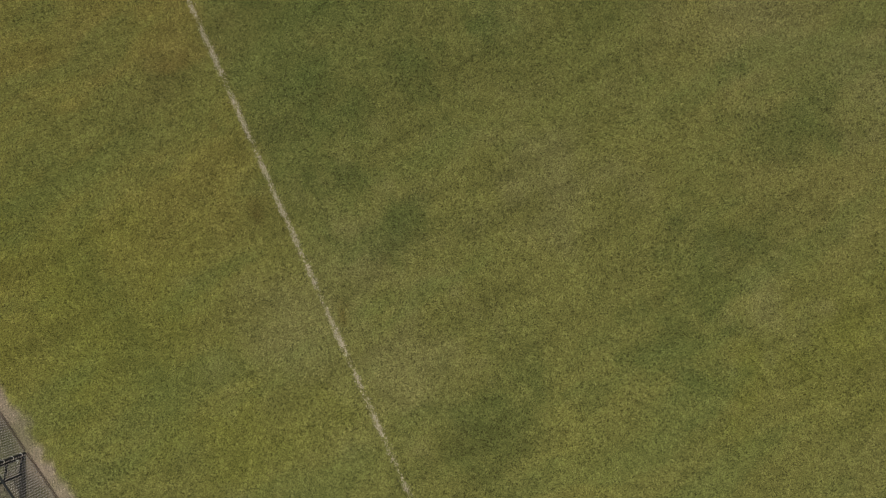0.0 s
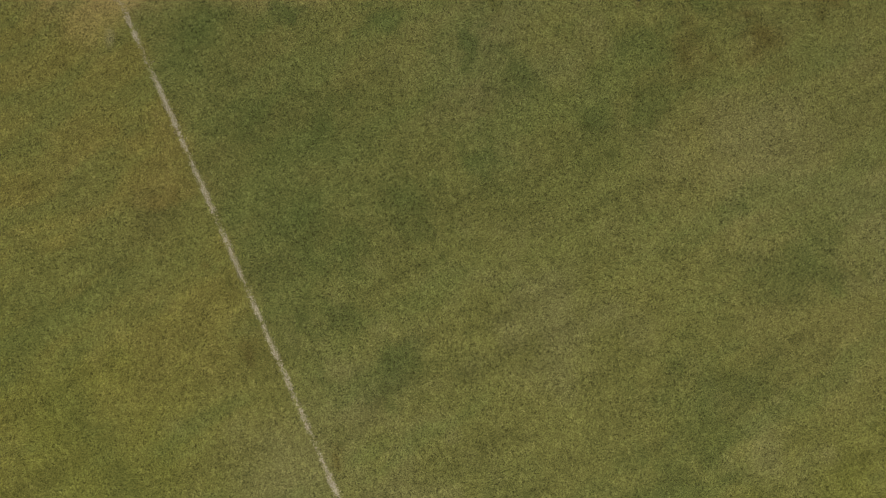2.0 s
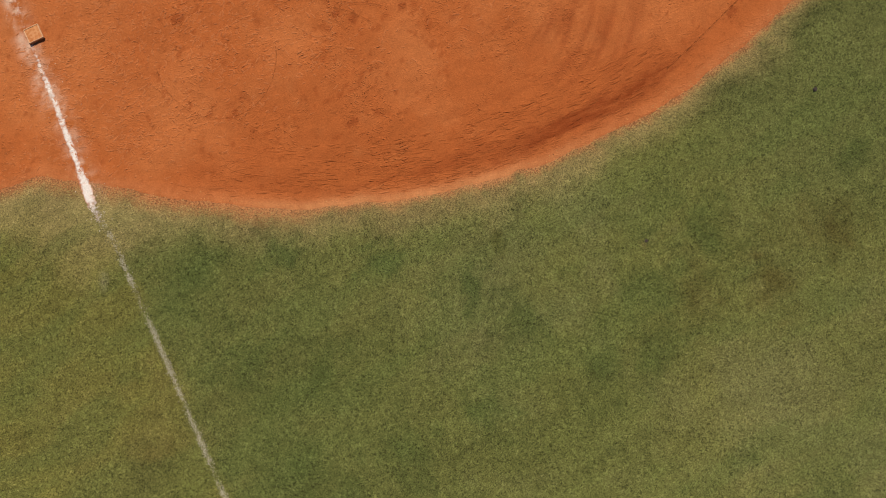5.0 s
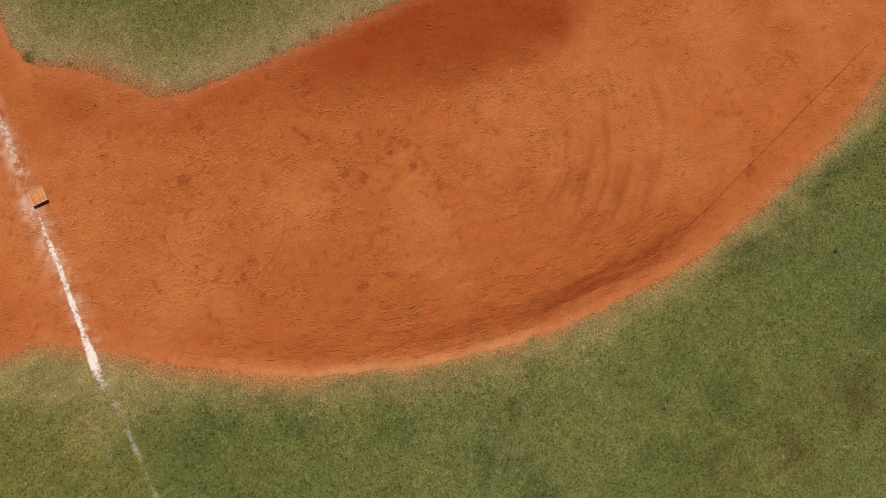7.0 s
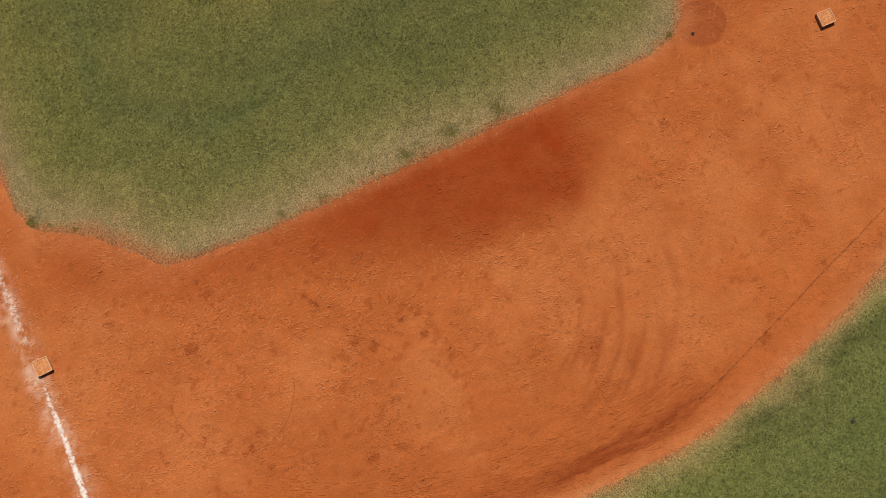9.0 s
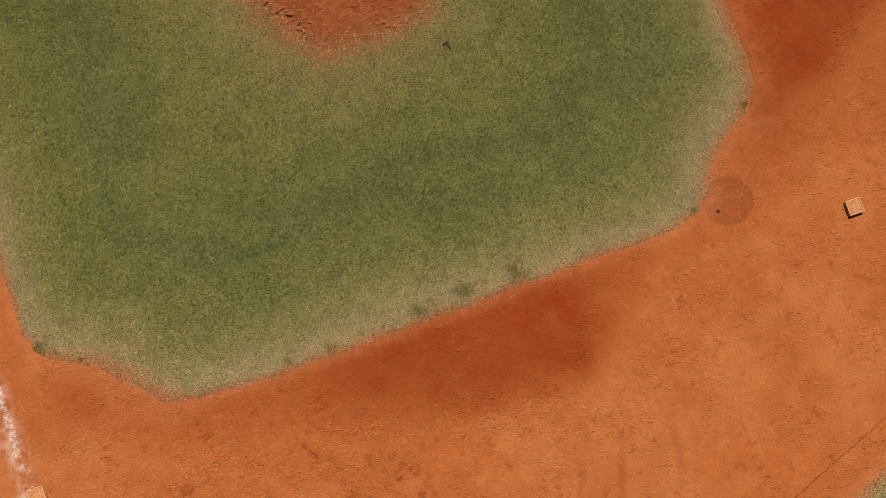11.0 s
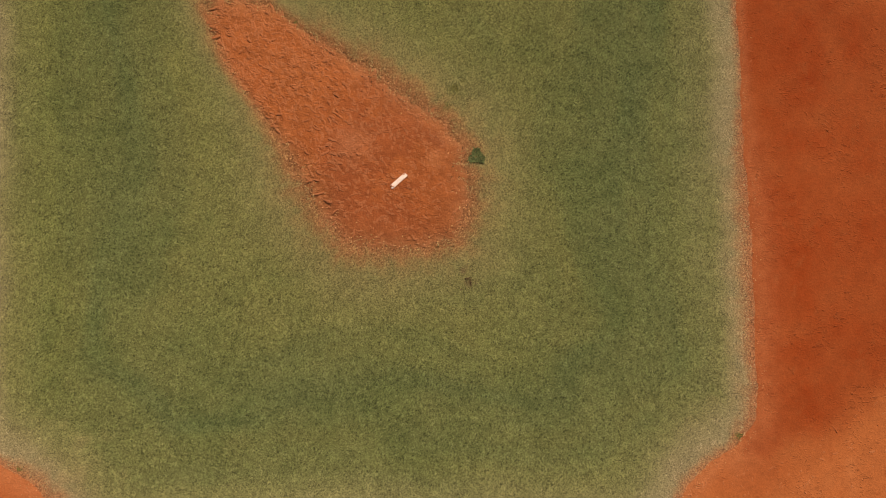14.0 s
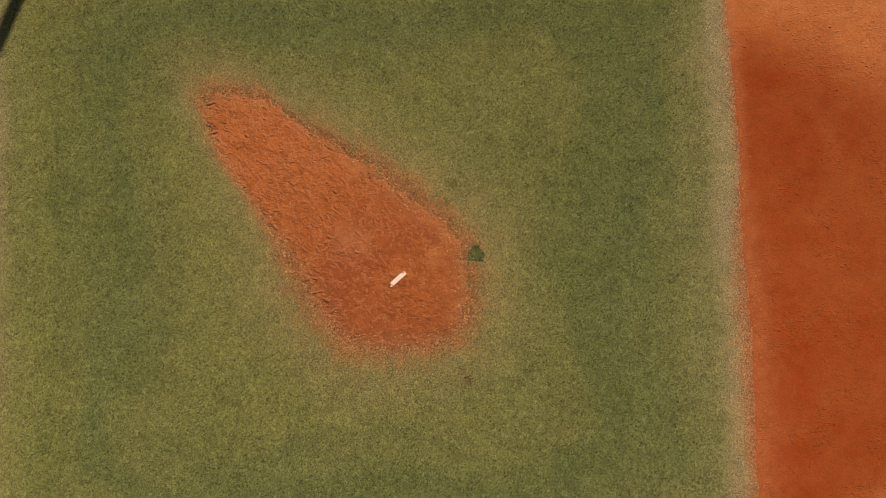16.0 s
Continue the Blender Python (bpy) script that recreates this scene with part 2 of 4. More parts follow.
    dry_out = step(1.75 * wide, 0.2 * wide, out_d + 0.14 * fbm(x, y, 0.7, 54)) * (~inner)
    east = step(16.2, 16.8, x) * inner
    dry_in = step(1.7 - 0.65 * east, 0.1 + 0.3 * east, in_d + 0.12 * fbm(x, y, 0.7, 55)) * inner * (1 - 0.7 * step(3.2, 4.6, y) * step(4.0, 2.5, x))
    dry_m = np.exp(-(np.clip(mound_d + 0.2 * mid, 0, 9) / 0.75) ** 1.3) * inner
    c = mixed(c, np.array([[0.205, 0.155, 0.066]]) * np.interp(x, [-3, 0.5, 3, 8, 10, 12], [1.4, 1.3, 0.95, 0.95, 1.15, 1.5])[:, None], np.clip(dry_out * (0.85 + 0.15 * small), 0, 0.95))
    c = mixed(c, (0.245, 0.186, 0.084), np.clip(dry_in * (0.85 + 0.15 * small), 0, 0.95))
    tracks = trail(x, y, -6.5, -10.9, -1.8, -9.95, 0.38) + 0.8 * trail(x, y, -4.3, -11.6, -3.85, -17.2, 0.4) + 0.6 * trail(x, y, 1.2, -9.2, 4.4, -8.7, 0.3) + 0.6 * trail(x, y, 6.8, -12.3, 10.6, -11.6, 0.35)
    c = mixed(c, (0.072, 0.084, 0.022), np.clip(tracks, 0, 1) * (~inner) * 0.42)
    c = mixed(c, (0.060, 0.076, 0.023), spots(x, y, [q for q in DARK if q[2] < 0.41]) * (~inner) * 0.55)
    c = mixed(c, (0.272, 0.199, 0.104), step(1.0, 0.2, in_d + 0.15 * mid) * inner * 0.75)
    c = mixed(c, (0.236, 0.172, 0.070), dry_m * 0.8)
    dust = np.where(inner, np.exp(-np.clip(np.minimum(in_d * (1.5 - 0.75 * scuffed(x, y)), 0.7 * mound_d), 0, 9) / 0.24), np.exp(-np.clip(out_d, 0, 9) / 0.16))
    c = mixed(c, (0.30, 0.120, 0.046), np.clip(dust * (0.7 + 0.5 * small), 0, 0.9))
    c = mixed(c, (0.36, 0.30, 0.22), spots(x, y, CHALKY) * 0.5)
    scar = spots(x, y, SCARS)
    c = mixed(c, (0.20, 0.12, 0.055), scar * 0.8)
    f = from_fence(x, y)
    worn = step(0.42, 0.22, f + 0.12 * mid + 0.08 * small) * step(-2.6, -1.6, f + 0.4 * mid)
    c = mixed(c, (0.285, 0.230, 0.178), worn)
    # behind the fence the bare ground is darkened, its shade put into the colour
    c = mixed(c, (0.105, 0.092, 0.072), worn * step(0.02, -0.25, f + 0.15 * mid))
    c = mixed(c, (0.088, 0.079, 0.023), spots(x, y, TUFTS) * 0.65)
    bare = np.clip(scar * 1.2 + worn * 0.97 - 0.35 * step(-0.1, -0.6, f), 0, 1)
    # the grain left by the mower
    u, v = 0.997 * x + 0.07 * y, -0.07 * x + 0.997 * y + 0.25 * big
    grain = fbm(u / 4.5, v, 0.28, 57, 2) + 1.4 * fbm(u / 5.0, v, 0.8, 59, 2)
    c = mixed(c, (0.070, 0.083, 0.024), np.clip(grain - 0.10, 0, 1) * 0.5 * (~inner) * step(0.3, 1.5, out_d))
    c *= (1 + 0.05 * small + 0.04 * mid + 0.09 * grain * (~inner))[:, None]
    c[:, 2] *= 0.92
    return np.clip(c, 0.005, 0.9), bare


FIELD = [(-8.8, -16.3), (9.2, -24.9), (14.9, -14.6), (19.5, -4.6), (21.6, 1.0), (21.6, 15.6), (0.5, 15.6)]


def dryness(c):
    """0 for green turf, 1 for bleached and dusty turf."""
    return np.clip((c[:, 0] / c[:, 1] - 1.12) / 0.25, 0, 1)


def past_field(x, y):
    """How far a place lies outside the stretch of full grass; 0 within it. The outline is convex."""
    far = np.zeros(len(x))
    for (ax, ay), (bx, by) in zip(FIELD, FIELD[1:] + FIELD[:1]):
        ln = math.hypot(bx - ax, by - ay)
        far = np.maximum(far, ((x - ax) * (by - ay) - (y - ay) * (bx - ax)) / ln)
    return far


def thatch(x, y):
    """The colour and the height of the ground under the blades; it runs out level into the clay."""
    c, bare = turf_tint(x, y)
    out_d, in_d, mound_d = edges(x, y)
    ragged = 0.06 * fbm(x, y, 0.3, 143) + 0.05 * fbm(x, y, 0.09, 146)
    dry = dryness(c)
    under = 1.18 - 0.18 * bare - 0.04 * dry * (1 - bare)
    c = c * (under + (0.95 - under) * step(0.0, 1.3, past_field(x, y)))[:, None]
    c = mixed(c, mixed(clay_tint(x, y) * 1.3, (0.37, 0.20, 0.09), np.full(len(x), 0.35)), step(0.26 + 0.28 * scuffed(x, y), 0.0, np.maximum(out_d, in_d) + ragged))
    c = mixed(c, mound_tint(x, y) * 1.18, step(0.60, -0.1, mound_d + 1.8 * ragged) * 0.95)
    d = np.minimum(np.maximum(out_d, in_d), mound_d)
    level = np.where(np.maximum(out_d, in_d) < 0.6, clay_z(x, y) - 0.003, mound_z(x, y) - 0.026)
    k = step(0.0, 0.28, d)
    return c, level * (1 - k) + turf_z(x, y) * k


# ---- clay: dry, light, and raked or watered darker ----
PALE = [(-0.4, 0.5, 1.1), (0.9, -0.7, 1.1), (9.7, -1.9, 0.7), (11.8, -2.0, 1.0), (0.1, -0.2, 0.8), (2.0, -2.5, 1.3), (7.2, -3.7, 1.0), (1.5, 0.6, 1.0), (12.4, -2.8, 1.4),
        (5.1, -2.2, 0.8), (17.0, -1.6, 1.2), (17.2, -3.2, 1.2), (14.6, -2.2, 1.2), (-0.6, -0.2, 1.1), (-0.3, -1.5, 0.8), (18.3, 0.4, 1.0),
        (20.4, 14.2, 1.2), (18.6, 14.4, 0.8), (12.6, -4.2, 1.3), (10.4, -3.1, 1.2)]
BLOTS = [(3.82, 0.12, 0.10), (3.77, 0.46, 0.08), (4.95, 0.26, 0.08), (6.33, 0.09, 0.10), (3.48, -0.41, 0.07), (3.07, -0.78, 0.12), (5.69, -0.74, 0.13), (5.85, -1.0, 0.10),
         (7.42, -1.84, 0.10), (7.24, -1.58, 0.10), (7.05, -2.1, 0.09), (7.33, -2.05, 0.10), (7.66, -2.54, 0.10), (5.64, -4.38, 0.12), (6.21, -4.41, 0.09), (6.55, -2.3, 0.16),
         (3.45, -3.17, 0.10), (2.62, -2.6, 0.08), (3.74, -2.94, 0.10), (3.66, -3.72, 0.08), (14.45, -5.25, 0.12), (14.15, -5.7, 0.14), (15.95, -4.66, 0.09), (14.02, -0.11, 0.09),
         (14.15, -0.67, 0.10), (8.88, -1.73, 0.08), (7.09, -0.54, 0.10), (8.1, -6.5, 0.12), (18.17, 4.14, 0.09), (19.2, 5.2, 0.08), (6.5, -3.5, 0.08), (6.32, -2.05, 0.14)]
SWIRL = (8.8, -2.4)            # the drag mat turned round this point


def damp_mask(x, y):
    low = np.interp(x, [2.4, 4.5, 6.0, 7.6, 9.6, 10.8, 11.9, 12.8, 13.6, 14.2], [0.3, 0.0, 0.0, -0.75, -1.35, -1.5, -1.3, -0.55, 0.05, 0.6])
    wob = 0.28 * fbm(x, y, 0.9, 61) + 0.10 * fbm(x, y, 0.25, 65)
    a = step(-0.8, 0.75, y - low + wob) * np.interp(x, [1.2, 3.0, 6.0, 8.0, 11.8, 13.2, 14.6], [0, 0.45, 0.55, 0.9, 1.0, 0.45, 0]) * (y < 2.5)
    rp, ap = polar(x, y, RUBBER)
    limit = np.interp(x, [3.0, 8.0, 11.0, 12.0, 12.9, 14.0], [15.02, 15.0, 15.0, 14.92, 14.72, 14.5])
    into = limit - rp + 0.5 * wob
    band = step(-0.34, 0.24, limit - rp + 0.25 * wob) * step(np.interp(x, [4.0, 9.0, 11.5, 13.0], [0.8, 1.0, 1.15, 0.5]), 0.1, into)
    band = band * np.interp(x, [2.0, 4.0, 7.0, 9.0, 11.5, 12.8, 13.8], [0, 0.45, 0.65, 1.0, 1.15, 0.45, 0]) * (y < 0)
    band = np.maximum(band, 0.42 * np.exp(-np.clip(15.1 - rp, 0, 9) / 1.9) * step(15.1, 14.9, rp) * np.interp(x, [0.5, 2.5, 11, 14], [0, 1, 1, 0]) * (y < 0))
    south = np.interp(x, [17.2, 18.6, 20.0, 22], [2.0, 2.75, 3.5, 4.6])
    east = step(-0.5, 0.6, y - south + wob) * step(0.9, -0.9, y - (13.3 - 0.45 * (x - 18) + wob)) * (x > 17.0)
    east = east * (1.0 + 0.15 * fbm(x, y, 1.8, 63)) * (1 - 0.22 * np.exp(-((x - 20.4) ** 2 + (y - 9.8) ** 2) / 2.2))
    nook = np.exp(-((x - 1.75) ** 2 + (y - 1.75) ** 2) / 0.9) * 0.5 + np.exp(-((x - 17.3) ** 2 + (y - 2.3) ** 2) / 0.8) * 0.5
    return np.clip(np.maximum.reduce([a, east, nook]), 0, 1), np.clip(band, 0, 1.1)


def clay_tint(x, y):
    big, mid, small = fbm(x, y, 2.2, 81), fbm(x, y, 0.5, 84), fbm(x, y, 0.14, 87, 2)
    c = np.empty((len(x), 3))
    c[:] = (0.335, 0.088, 0.0215)
    c = mixed(c, (0.400, 0.125, 0.037), spots(x, y, PALE) * 0.75 + 0.08 * step(0, 1, big))
    wet, band = damp_mask(x, y)
    c = mixed(c, (0.222, 0.0355, 0.0058), wet * (0.9 + 0.2 * mid))
    rp, ap = polar(x, y, RUBBER)
    streak = fbm(rp * 5.0 + 0.8 * mid, ap * 4.0, 0.5, 92, 2)
    c = mixed(c, (0.180, 0.035, 0.0075), np.clip(band * (0.60 + 0.2 * mid + 0.5 * streak), 0, 0.95))
    # marks of the drag mat
    r, a = polar(x, y, SWIRL)
    sweep = step(-1.45, -0.9, a) * step(0.75, 0.1, a) * step(1.3, 2.2, r) * step(5.0, 4.2, r)
    track = np.clip(fbm(r * 3.0, a * 1.3, 0.5, 91, 2), 0, 1)
    c = mixed(c, (0.235, 0.053, 0.0135), sweep * track * 0.65 * step(0.9, -0.9, a))
    c = mixed(c, (0.215, 0.046, 0.0105), step(0.15, 0.9, spots(x, y, BLOTS) * (1 + 0.9 * small)) * 0.7)
    c = mixed(c, (0.235, 0.052, 0.0115), step(0.72, 1.15, fbm(x, y, 0.13, 88, 2) + 0.3 * mid + 0.25 * np.exp(-((x - 6) ** 2 + (y + 1.5) ** 2) / 14)) * 0.55)
    d = np.hypot(x - 15.86, y - 1.0) + 0.03 * mid
    c = mixed(c, (0.258, 0.062, 0.0165), step(0.56, 0.49, d) * 0.85)
    c = mixed(c, (0.22, 0.05, 0.014), step(0.56, 0.52, d) * step(0.42, 0.50, d) * 0.3)
    out_d, in_d, mound_d = edges(x, y)
    rim = np.exp(-(np.clip(-out_d, 0, 9) / 0.22) ** 2) + 0.9 * np.exp(-(np.clip(-in_d, 0, 9) / (0.17 + 0.28 * scuffed(x, y))) ** 2)
    c = mixed(c, (0.385, 0.130, 0.045), np.clip(rim, 0, 1) * (0.55 + 0.12 * small) * (1 - 0.35 * wet))
    c = mixed(c, (0.44, 0.185, 0.072), np.exp(-(np.clip(-out_d, 0, 9) / 0.11) ** 2) * step(2.0, 4.0, x) * step(11.0, 8.0, x) * (y < 0) * (0.55 + 0.2 * mid))
    chalky = np.exp(-((x + 0.02 + 0.05 * mid) / 0.22) ** 2) * np.interp(y, [-4.2, -3.6, -0.2, 0.5, 2.6, 3.4], [0.2, 0.4, 0.5, 0.6, 0.45, 0]) * (x < 0.75)
    c = mixed(c, (0.52, 0.34, 0.24), np.clip(chalky * (0.7 + 0.9 * small + 0.5 * mid), 0, 0.8))
    c *= (1 + 0.035 * big + 0.04 * mid + 0.05 * small)[:, None]
    return np.clip(c, 0.005, 0.9)


TRODDEN = [(8.7, 7.75, 0.45), (8.75, 7.2, 0.3), (11.05, 7.35, 0.35), (9.75, 7.6, 0.3), (9.0, 8.5, 0.4), (10.7, 9.3, 0.3)]


def mound_tint(x, y):
    big, mid, small = fbm(x, y, 1.1, 93), fbm(x, y, 0.4, 95), fbm(x, y, 0.12, 97, 2)
    c = np.empty((len(x), 3))
    c[:] = (0.276, 0.070, 0.0170)
    tail = step(0.2, 2.2, (y - x) - 0.2)
    c = mixed(c, (0.305, 0.082, 0.0205), tail * 0.7)
    # trodden round the rubber: curved bands of darker and paler clay
    rr, ra = polar(x, y, (9.75, 8.4))
    swirl = fbm(1.6 * rr + 0.5 * big, 0.9 * np.cos(ra) + 0.6 * np.sin(2 * ra), 0.55, 99, 2)
    c = mixed(c, (0.178, 0.041, 0.0120), step(-0.05, 0.7, big + 0.4 * mid + 0.5 * swirl) * 0.5 * (1 - 0.6 * tail))
    c = mixed(c, (0.325, 0.100, 0.030), step(0.0, 0.7, -big + 0.4 * mid - 0.4 * swirl) * 0.7 * (1 - 0.7 * tail))
    c = mixed(c, (0.172, 0.040, 0.0120), np.clip(spots(x, y, TRODDEN), 0, 1) * 0.38)
    c = mixed(c, (0.31, 0.112, 0.045), np.exp(-((x - 9.0) ** 2 + (y - 9.2) ** 2) / 0.14) * 0.45)
    _, _, mound_d = edges(x, y)
    c = mixed(c, (0.27, 0.125, 0.048), np.exp(-np.clip(-mound_d, 0, 9) / 0.22) * 0.6)
    c *= (1 + 0.1 * big + 0.09 * mid + 0.07 * small)[:, None]
    return np.clip(c, 0.005, 0.9)


def clay_z(x, y):
    z = CLAY_Z + 0.006 * fbm(x, y, 1.4, 101) + 0.005 * fbm(x, y, 0.22, 104, 2)
    r, a = polar(x, y, SWIRL)
    sweep = step(-1.9, -0.9, a) * step(0.9, 0.2, a) * step(1.2, 2.0, r) * step(5.2, 4.4, r)
    return z + 0.003 * sweep * np.sin(2 * math.pi * r / 0.31)


def mound_z(x, y):
    d = np.hypot(x - RUBBER[0] + 0.25, y - RUBBER[1] - 0.1)
    h = 0.17 * step(2.9, 0.5, d)
    return h - 0.008 + 0.008 * fbm(x, y, 0.5, 111) + (0.009 + 0.010 * step(0.5, 3.0, y - x)) * fbm(x, y, 0.13, 114, 2)


def mound_top(x, y):
    """The mound's own surface, which sinks under the grass at its rim."""
    return mound_z(x, y) - 0.03 * step(-0.45, 0.1, edges(x, y)[2])


def turf_z(x, y):
    d = np.hypot(x - RUBBER[0] + 0.25, y - RUBBER[1] - 0.1)
    return 0.17 * step(2.9, 0.5, d) + 0.006 * fbm(x, y, 1.1, 117)


# ---- materials ----
def material(name, rough=0.9, spec=0.15):
    m = bpy.data.materials.new(name)
    m.use_nodes = True
    b = m.node_tree.nodes["Principled BSDF"]
    b.inputs["Roughness"].default_value = rough
    b.inputs["Specular IOR Level"].default_value = spec
    b.inputs["Diffuse Roughness"].default_value = 0.35 * rough
    return m, m.node_tree, b


def node(tree, kind, **values):
    n = tree.nodes.new(kind)
    for key, value in values.items():
        n.inputs[key].default_value = value
    return n


def noise_node(tree, size, detail=3.0, rough=0.55, distort=0.0, flavour="FBM"):
    n = node(tree, "ShaderNodeTexNoise", Scale=1.0 / size, Detail=detail, Roughness=rough, Distortion=distort)
    n.noise_type = flavour
    at = tree.nodes.new("ShaderNodeTexCoord")
    tree.links.new(at.outputs["Object"], n.inputs["Vector"])
    return n


def scaled(tree, socket, a0, a1, b0, b1):
    n = node(tree, "ShaderNodeMapRange")
    for k, v in zip(("From Min", "From Max", "To Min", "To Max"), (a0, a1, b0, b1)):
        n.inputs[k].default_value = v
    tree.links.new(socket, n.inputs["Value"])
    return n.outputs[0]


def times(tree, colour, factor):
    n = tree.nodes.new("ShaderNodeVectorMath")
    n.operation = "SCALE"
    tree.links.new(colour, n.inputs[0])
    tree.links.new(factor, n.inputs["Scale"])
    return n.outputs[0]


def bumped(tree, bsdf, rows):
    """Bumps one over another: height socket, distance in metres, strength."""
    last = None
    for height, far, strength in rows:
        n = node(tree, "ShaderNodeBump", Distance=far, Strength=strength)
        tree.links.new(height, n.inputs["Height"])
        if last:
            tree.links.new(last, n.inputs["Normal"])
        last = n.outputs[0]
    tree.links.new(last, bsdf.inputs["Normal"])


def tint_node(tree):
    n = tree.nodes.new("ShaderNodeAttribute")
    n.attribute_name = "tint"
    return n.outputs["Color"]


def clay_material(name, relief, scuffs=1.0):
    """Fine clay; scuffs are short curled creases that come in patches."""
    m, t, b = material(name, 0.95, 0.08)
    grain, fine = noise_node(t, 0.035, 4), noise_node(t, 0.008, 2)
    c = times(t, tint_node(t), scaled(t, grain.outputs[0], 0.3, 0.7, 0.88, 1.12))
    c = times(t, c, scaled(t, fine.outputs[0], 0.3, 0.7, 0.93, 1.07))
    curl, patch, broken = noise_node(t, 0.15, 1.5, 0.5, 0.4), noise_node(t, 1.1, 3), noise_node(t, 0.10, 1)
    drawn = t.nodes.new("ShaderNodeMapping")
    drawn.inputs["Rotation"].default_value, drawn.inputs["Scale"].default_value = (0, 0, 0.12), (0.45, 1.25, 1.0)
    t.links.new(t.nodes.new("ShaderNodeTexCoord").outputs["Object"], drawn.inputs["Vector"])
    t.links.new(drawn.outputs[0], curl.inputs["Vector"])
    crease = t.nodes.new("ShaderNodeMath")
    crease.operation = "PINGPONG"
    crease.inputs[1].default_value = 0.055
    t.links.new(curl.outputs[0], crease.inputs[0])
    crease = scaled(t, crease.outputs[0], 0.012, 0.05, 0.0, 1.0)
    for mask in (scaled(t, patch.outputs[0], 0.44, 0.60, 0.03, 1.0), scaled(t, broken.outputs[0], 0.47, 0.56, 0.0, 1.0)):
        n = t.nodes.new("ShaderNodeMath")
        n.operation = "MULTIPLY"
        t.links.new(crease, n.inputs[0])
        t.links.new(mask, n.inputs[1])
        crease = n.outputs[0]
    t.links.new(c, b.inputs["Base Color"])
    lumps = noise_node(t, 0.085, 3, 0.55, 0.8)
    bumped(t, b, ((lumps.outputs[0], 0.022 * relief, 0.8), (crease, 0.0075 * scuffs, 1.0), (grain.outputs[0], 0.012 * relief, 0.8), (fine.outputs[0], 0.004, 0.7)))
    return m


def plain(name, colour, rough, size, vary=0.15, spec=0.2, metal=0.0, bump=0.002, stain=None):
    m, t, b = material(name, rough, spec)
    a, f = noise_node(t, size, 4), noise_node(t, size * 0.12, 2)
    rgb = node(t, "ShaderNodeRGB")
    rgb.outputs[0].default_value = (*colour, 1)
    c = rgb.outputs[0]
    if stain:
        mix = t.nodes.new("ShaderNodeMix")
        mix.data_type = "RGBA"
        mix.inputs["B"].default_value = (*stain, 1)
        t.links.new(c, mix.inputs["A"])
        t.links.new(scaled(t, a.outputs[0], 0.38, 0.62, 0.05, 0.95), mix.inputs["Factor"])
        c = mix.outputs["Result"]
    c = times(t, c, scaled(t, a.outputs[0], 0.3, 0.7, 1 - vary, 1 + vary))
    c = times(t, c, scaled(t, f.outputs[0], 0.3, 0.7, 1 - vary / 2, 1 + vary / 2))
    t.links.new(c, b.inputs["Base Color"])
    b.inputs["Metallic"].default_value = metal
    bumped(t, b, ((a.outputs[0], bump * 2, 0.5), (f.outputs[0], bump, 0.5)))
    return m


def turf_material():
    m, t, b = material("turf_thatch", 0.95, 0.05)
    grain, fine, mat = noise_node(t, 0.032, 4, 0.7), noise_node(t, 0.010, 3, 0.7), noise_node(t, 0.6, 3)
    # low spots of the grain are darkened too, shaded pits put into the colour
    c = times(t, tint_node(t), scaled(t, grain.outputs[0], 0.32, 0.68, 0.30, 1.35))
    c = times(t, c, scaled(t, fine.outputs[0], 0.3, 0.7, 0.6, 1.25))
    c = times(t, c, scaled(t, mat.outputs[0], 0.3, 0.7, 0.9, 1.1))
    t.links.new(c, b.inputs["Base Color"])
    bumped(t, b, ((grain.outputs[0], 0.03, 1.0), (fine.outputs[0], 0.012, 1.0)))
    return m


def blade_material(name="grass_blade"):
    m, t, b = material(name, 0.8, 0.05)
    fine = noise_node(t, 0.03, 2)
    c = times(t, tint_node(t), scaled(t, fine.outputs[0], 0.3, 0.7, 0.85, 1.15))
    t.links.new(c, b.inputs["Base Color"])
    b.inputs["Subsurface Weight"].default_value = 0.0
    return m


CLAY = clay_material("red_clay", 0.7)
MOUND_CLAY = clay_material("trampled_clay", 1.4)
TURF, BLADE = turf_material(), blade_material()
CHALK = plain("chalk_powder", (0.70, 0.66, 0.62), 0.95, 0.09, 0.12, 0.05, stain=(0.56, 0.42, 0.32), bump=0.004)
COVER = plain("dusty_vinyl", (0.56, 0.255, 0.105), 0.85, 0.06, 0.14, 0.1, stain=(0.36, 0.118, 0.035))
PIPING = plain("pale_vinyl", (0.56, 0.31, 0.155), 0.7, 0.07, 0.1, 0.3, stain=(0.45, 0.23, 0.115))
WHITE_RUBBER = plain("worn_white_rubber", (0.73, 0.52, 0.39), 0.6, 0.06, 0.08, 0.3, stain=(0.60, 0.39, 0.27))
BLACK_STEEL = plain("black_coated_steel", (0.010, 0.011, 0.011), 0.75, 0.05, 0.25, 0.2)
WIRE = plain("dull_chain_link", (0.34, 0.31, 0.28), 0.6, 0.05, 0.25, 0.4, 0.2)
DARK_WIRE = plain("dark_wire", (0.045, 0.032, 0.026), 0.8, 0.03, 0.3, 0.2)
ZINC = plain("galvanised_steel", (0.55, 0.54, 0.52), 0.4, 0.04, 0.2, 0.5, 0.8)
BLACK_PLASTIC = plain("black_plastic", (0.045, 0.030, 0.022), 0.8, 0.03, 0.3, 0.3)
SMEARED = plain("smeared_clay", (0.34, 0.12, 0.045), 0.95, 0.03, 0.2, 0.05)
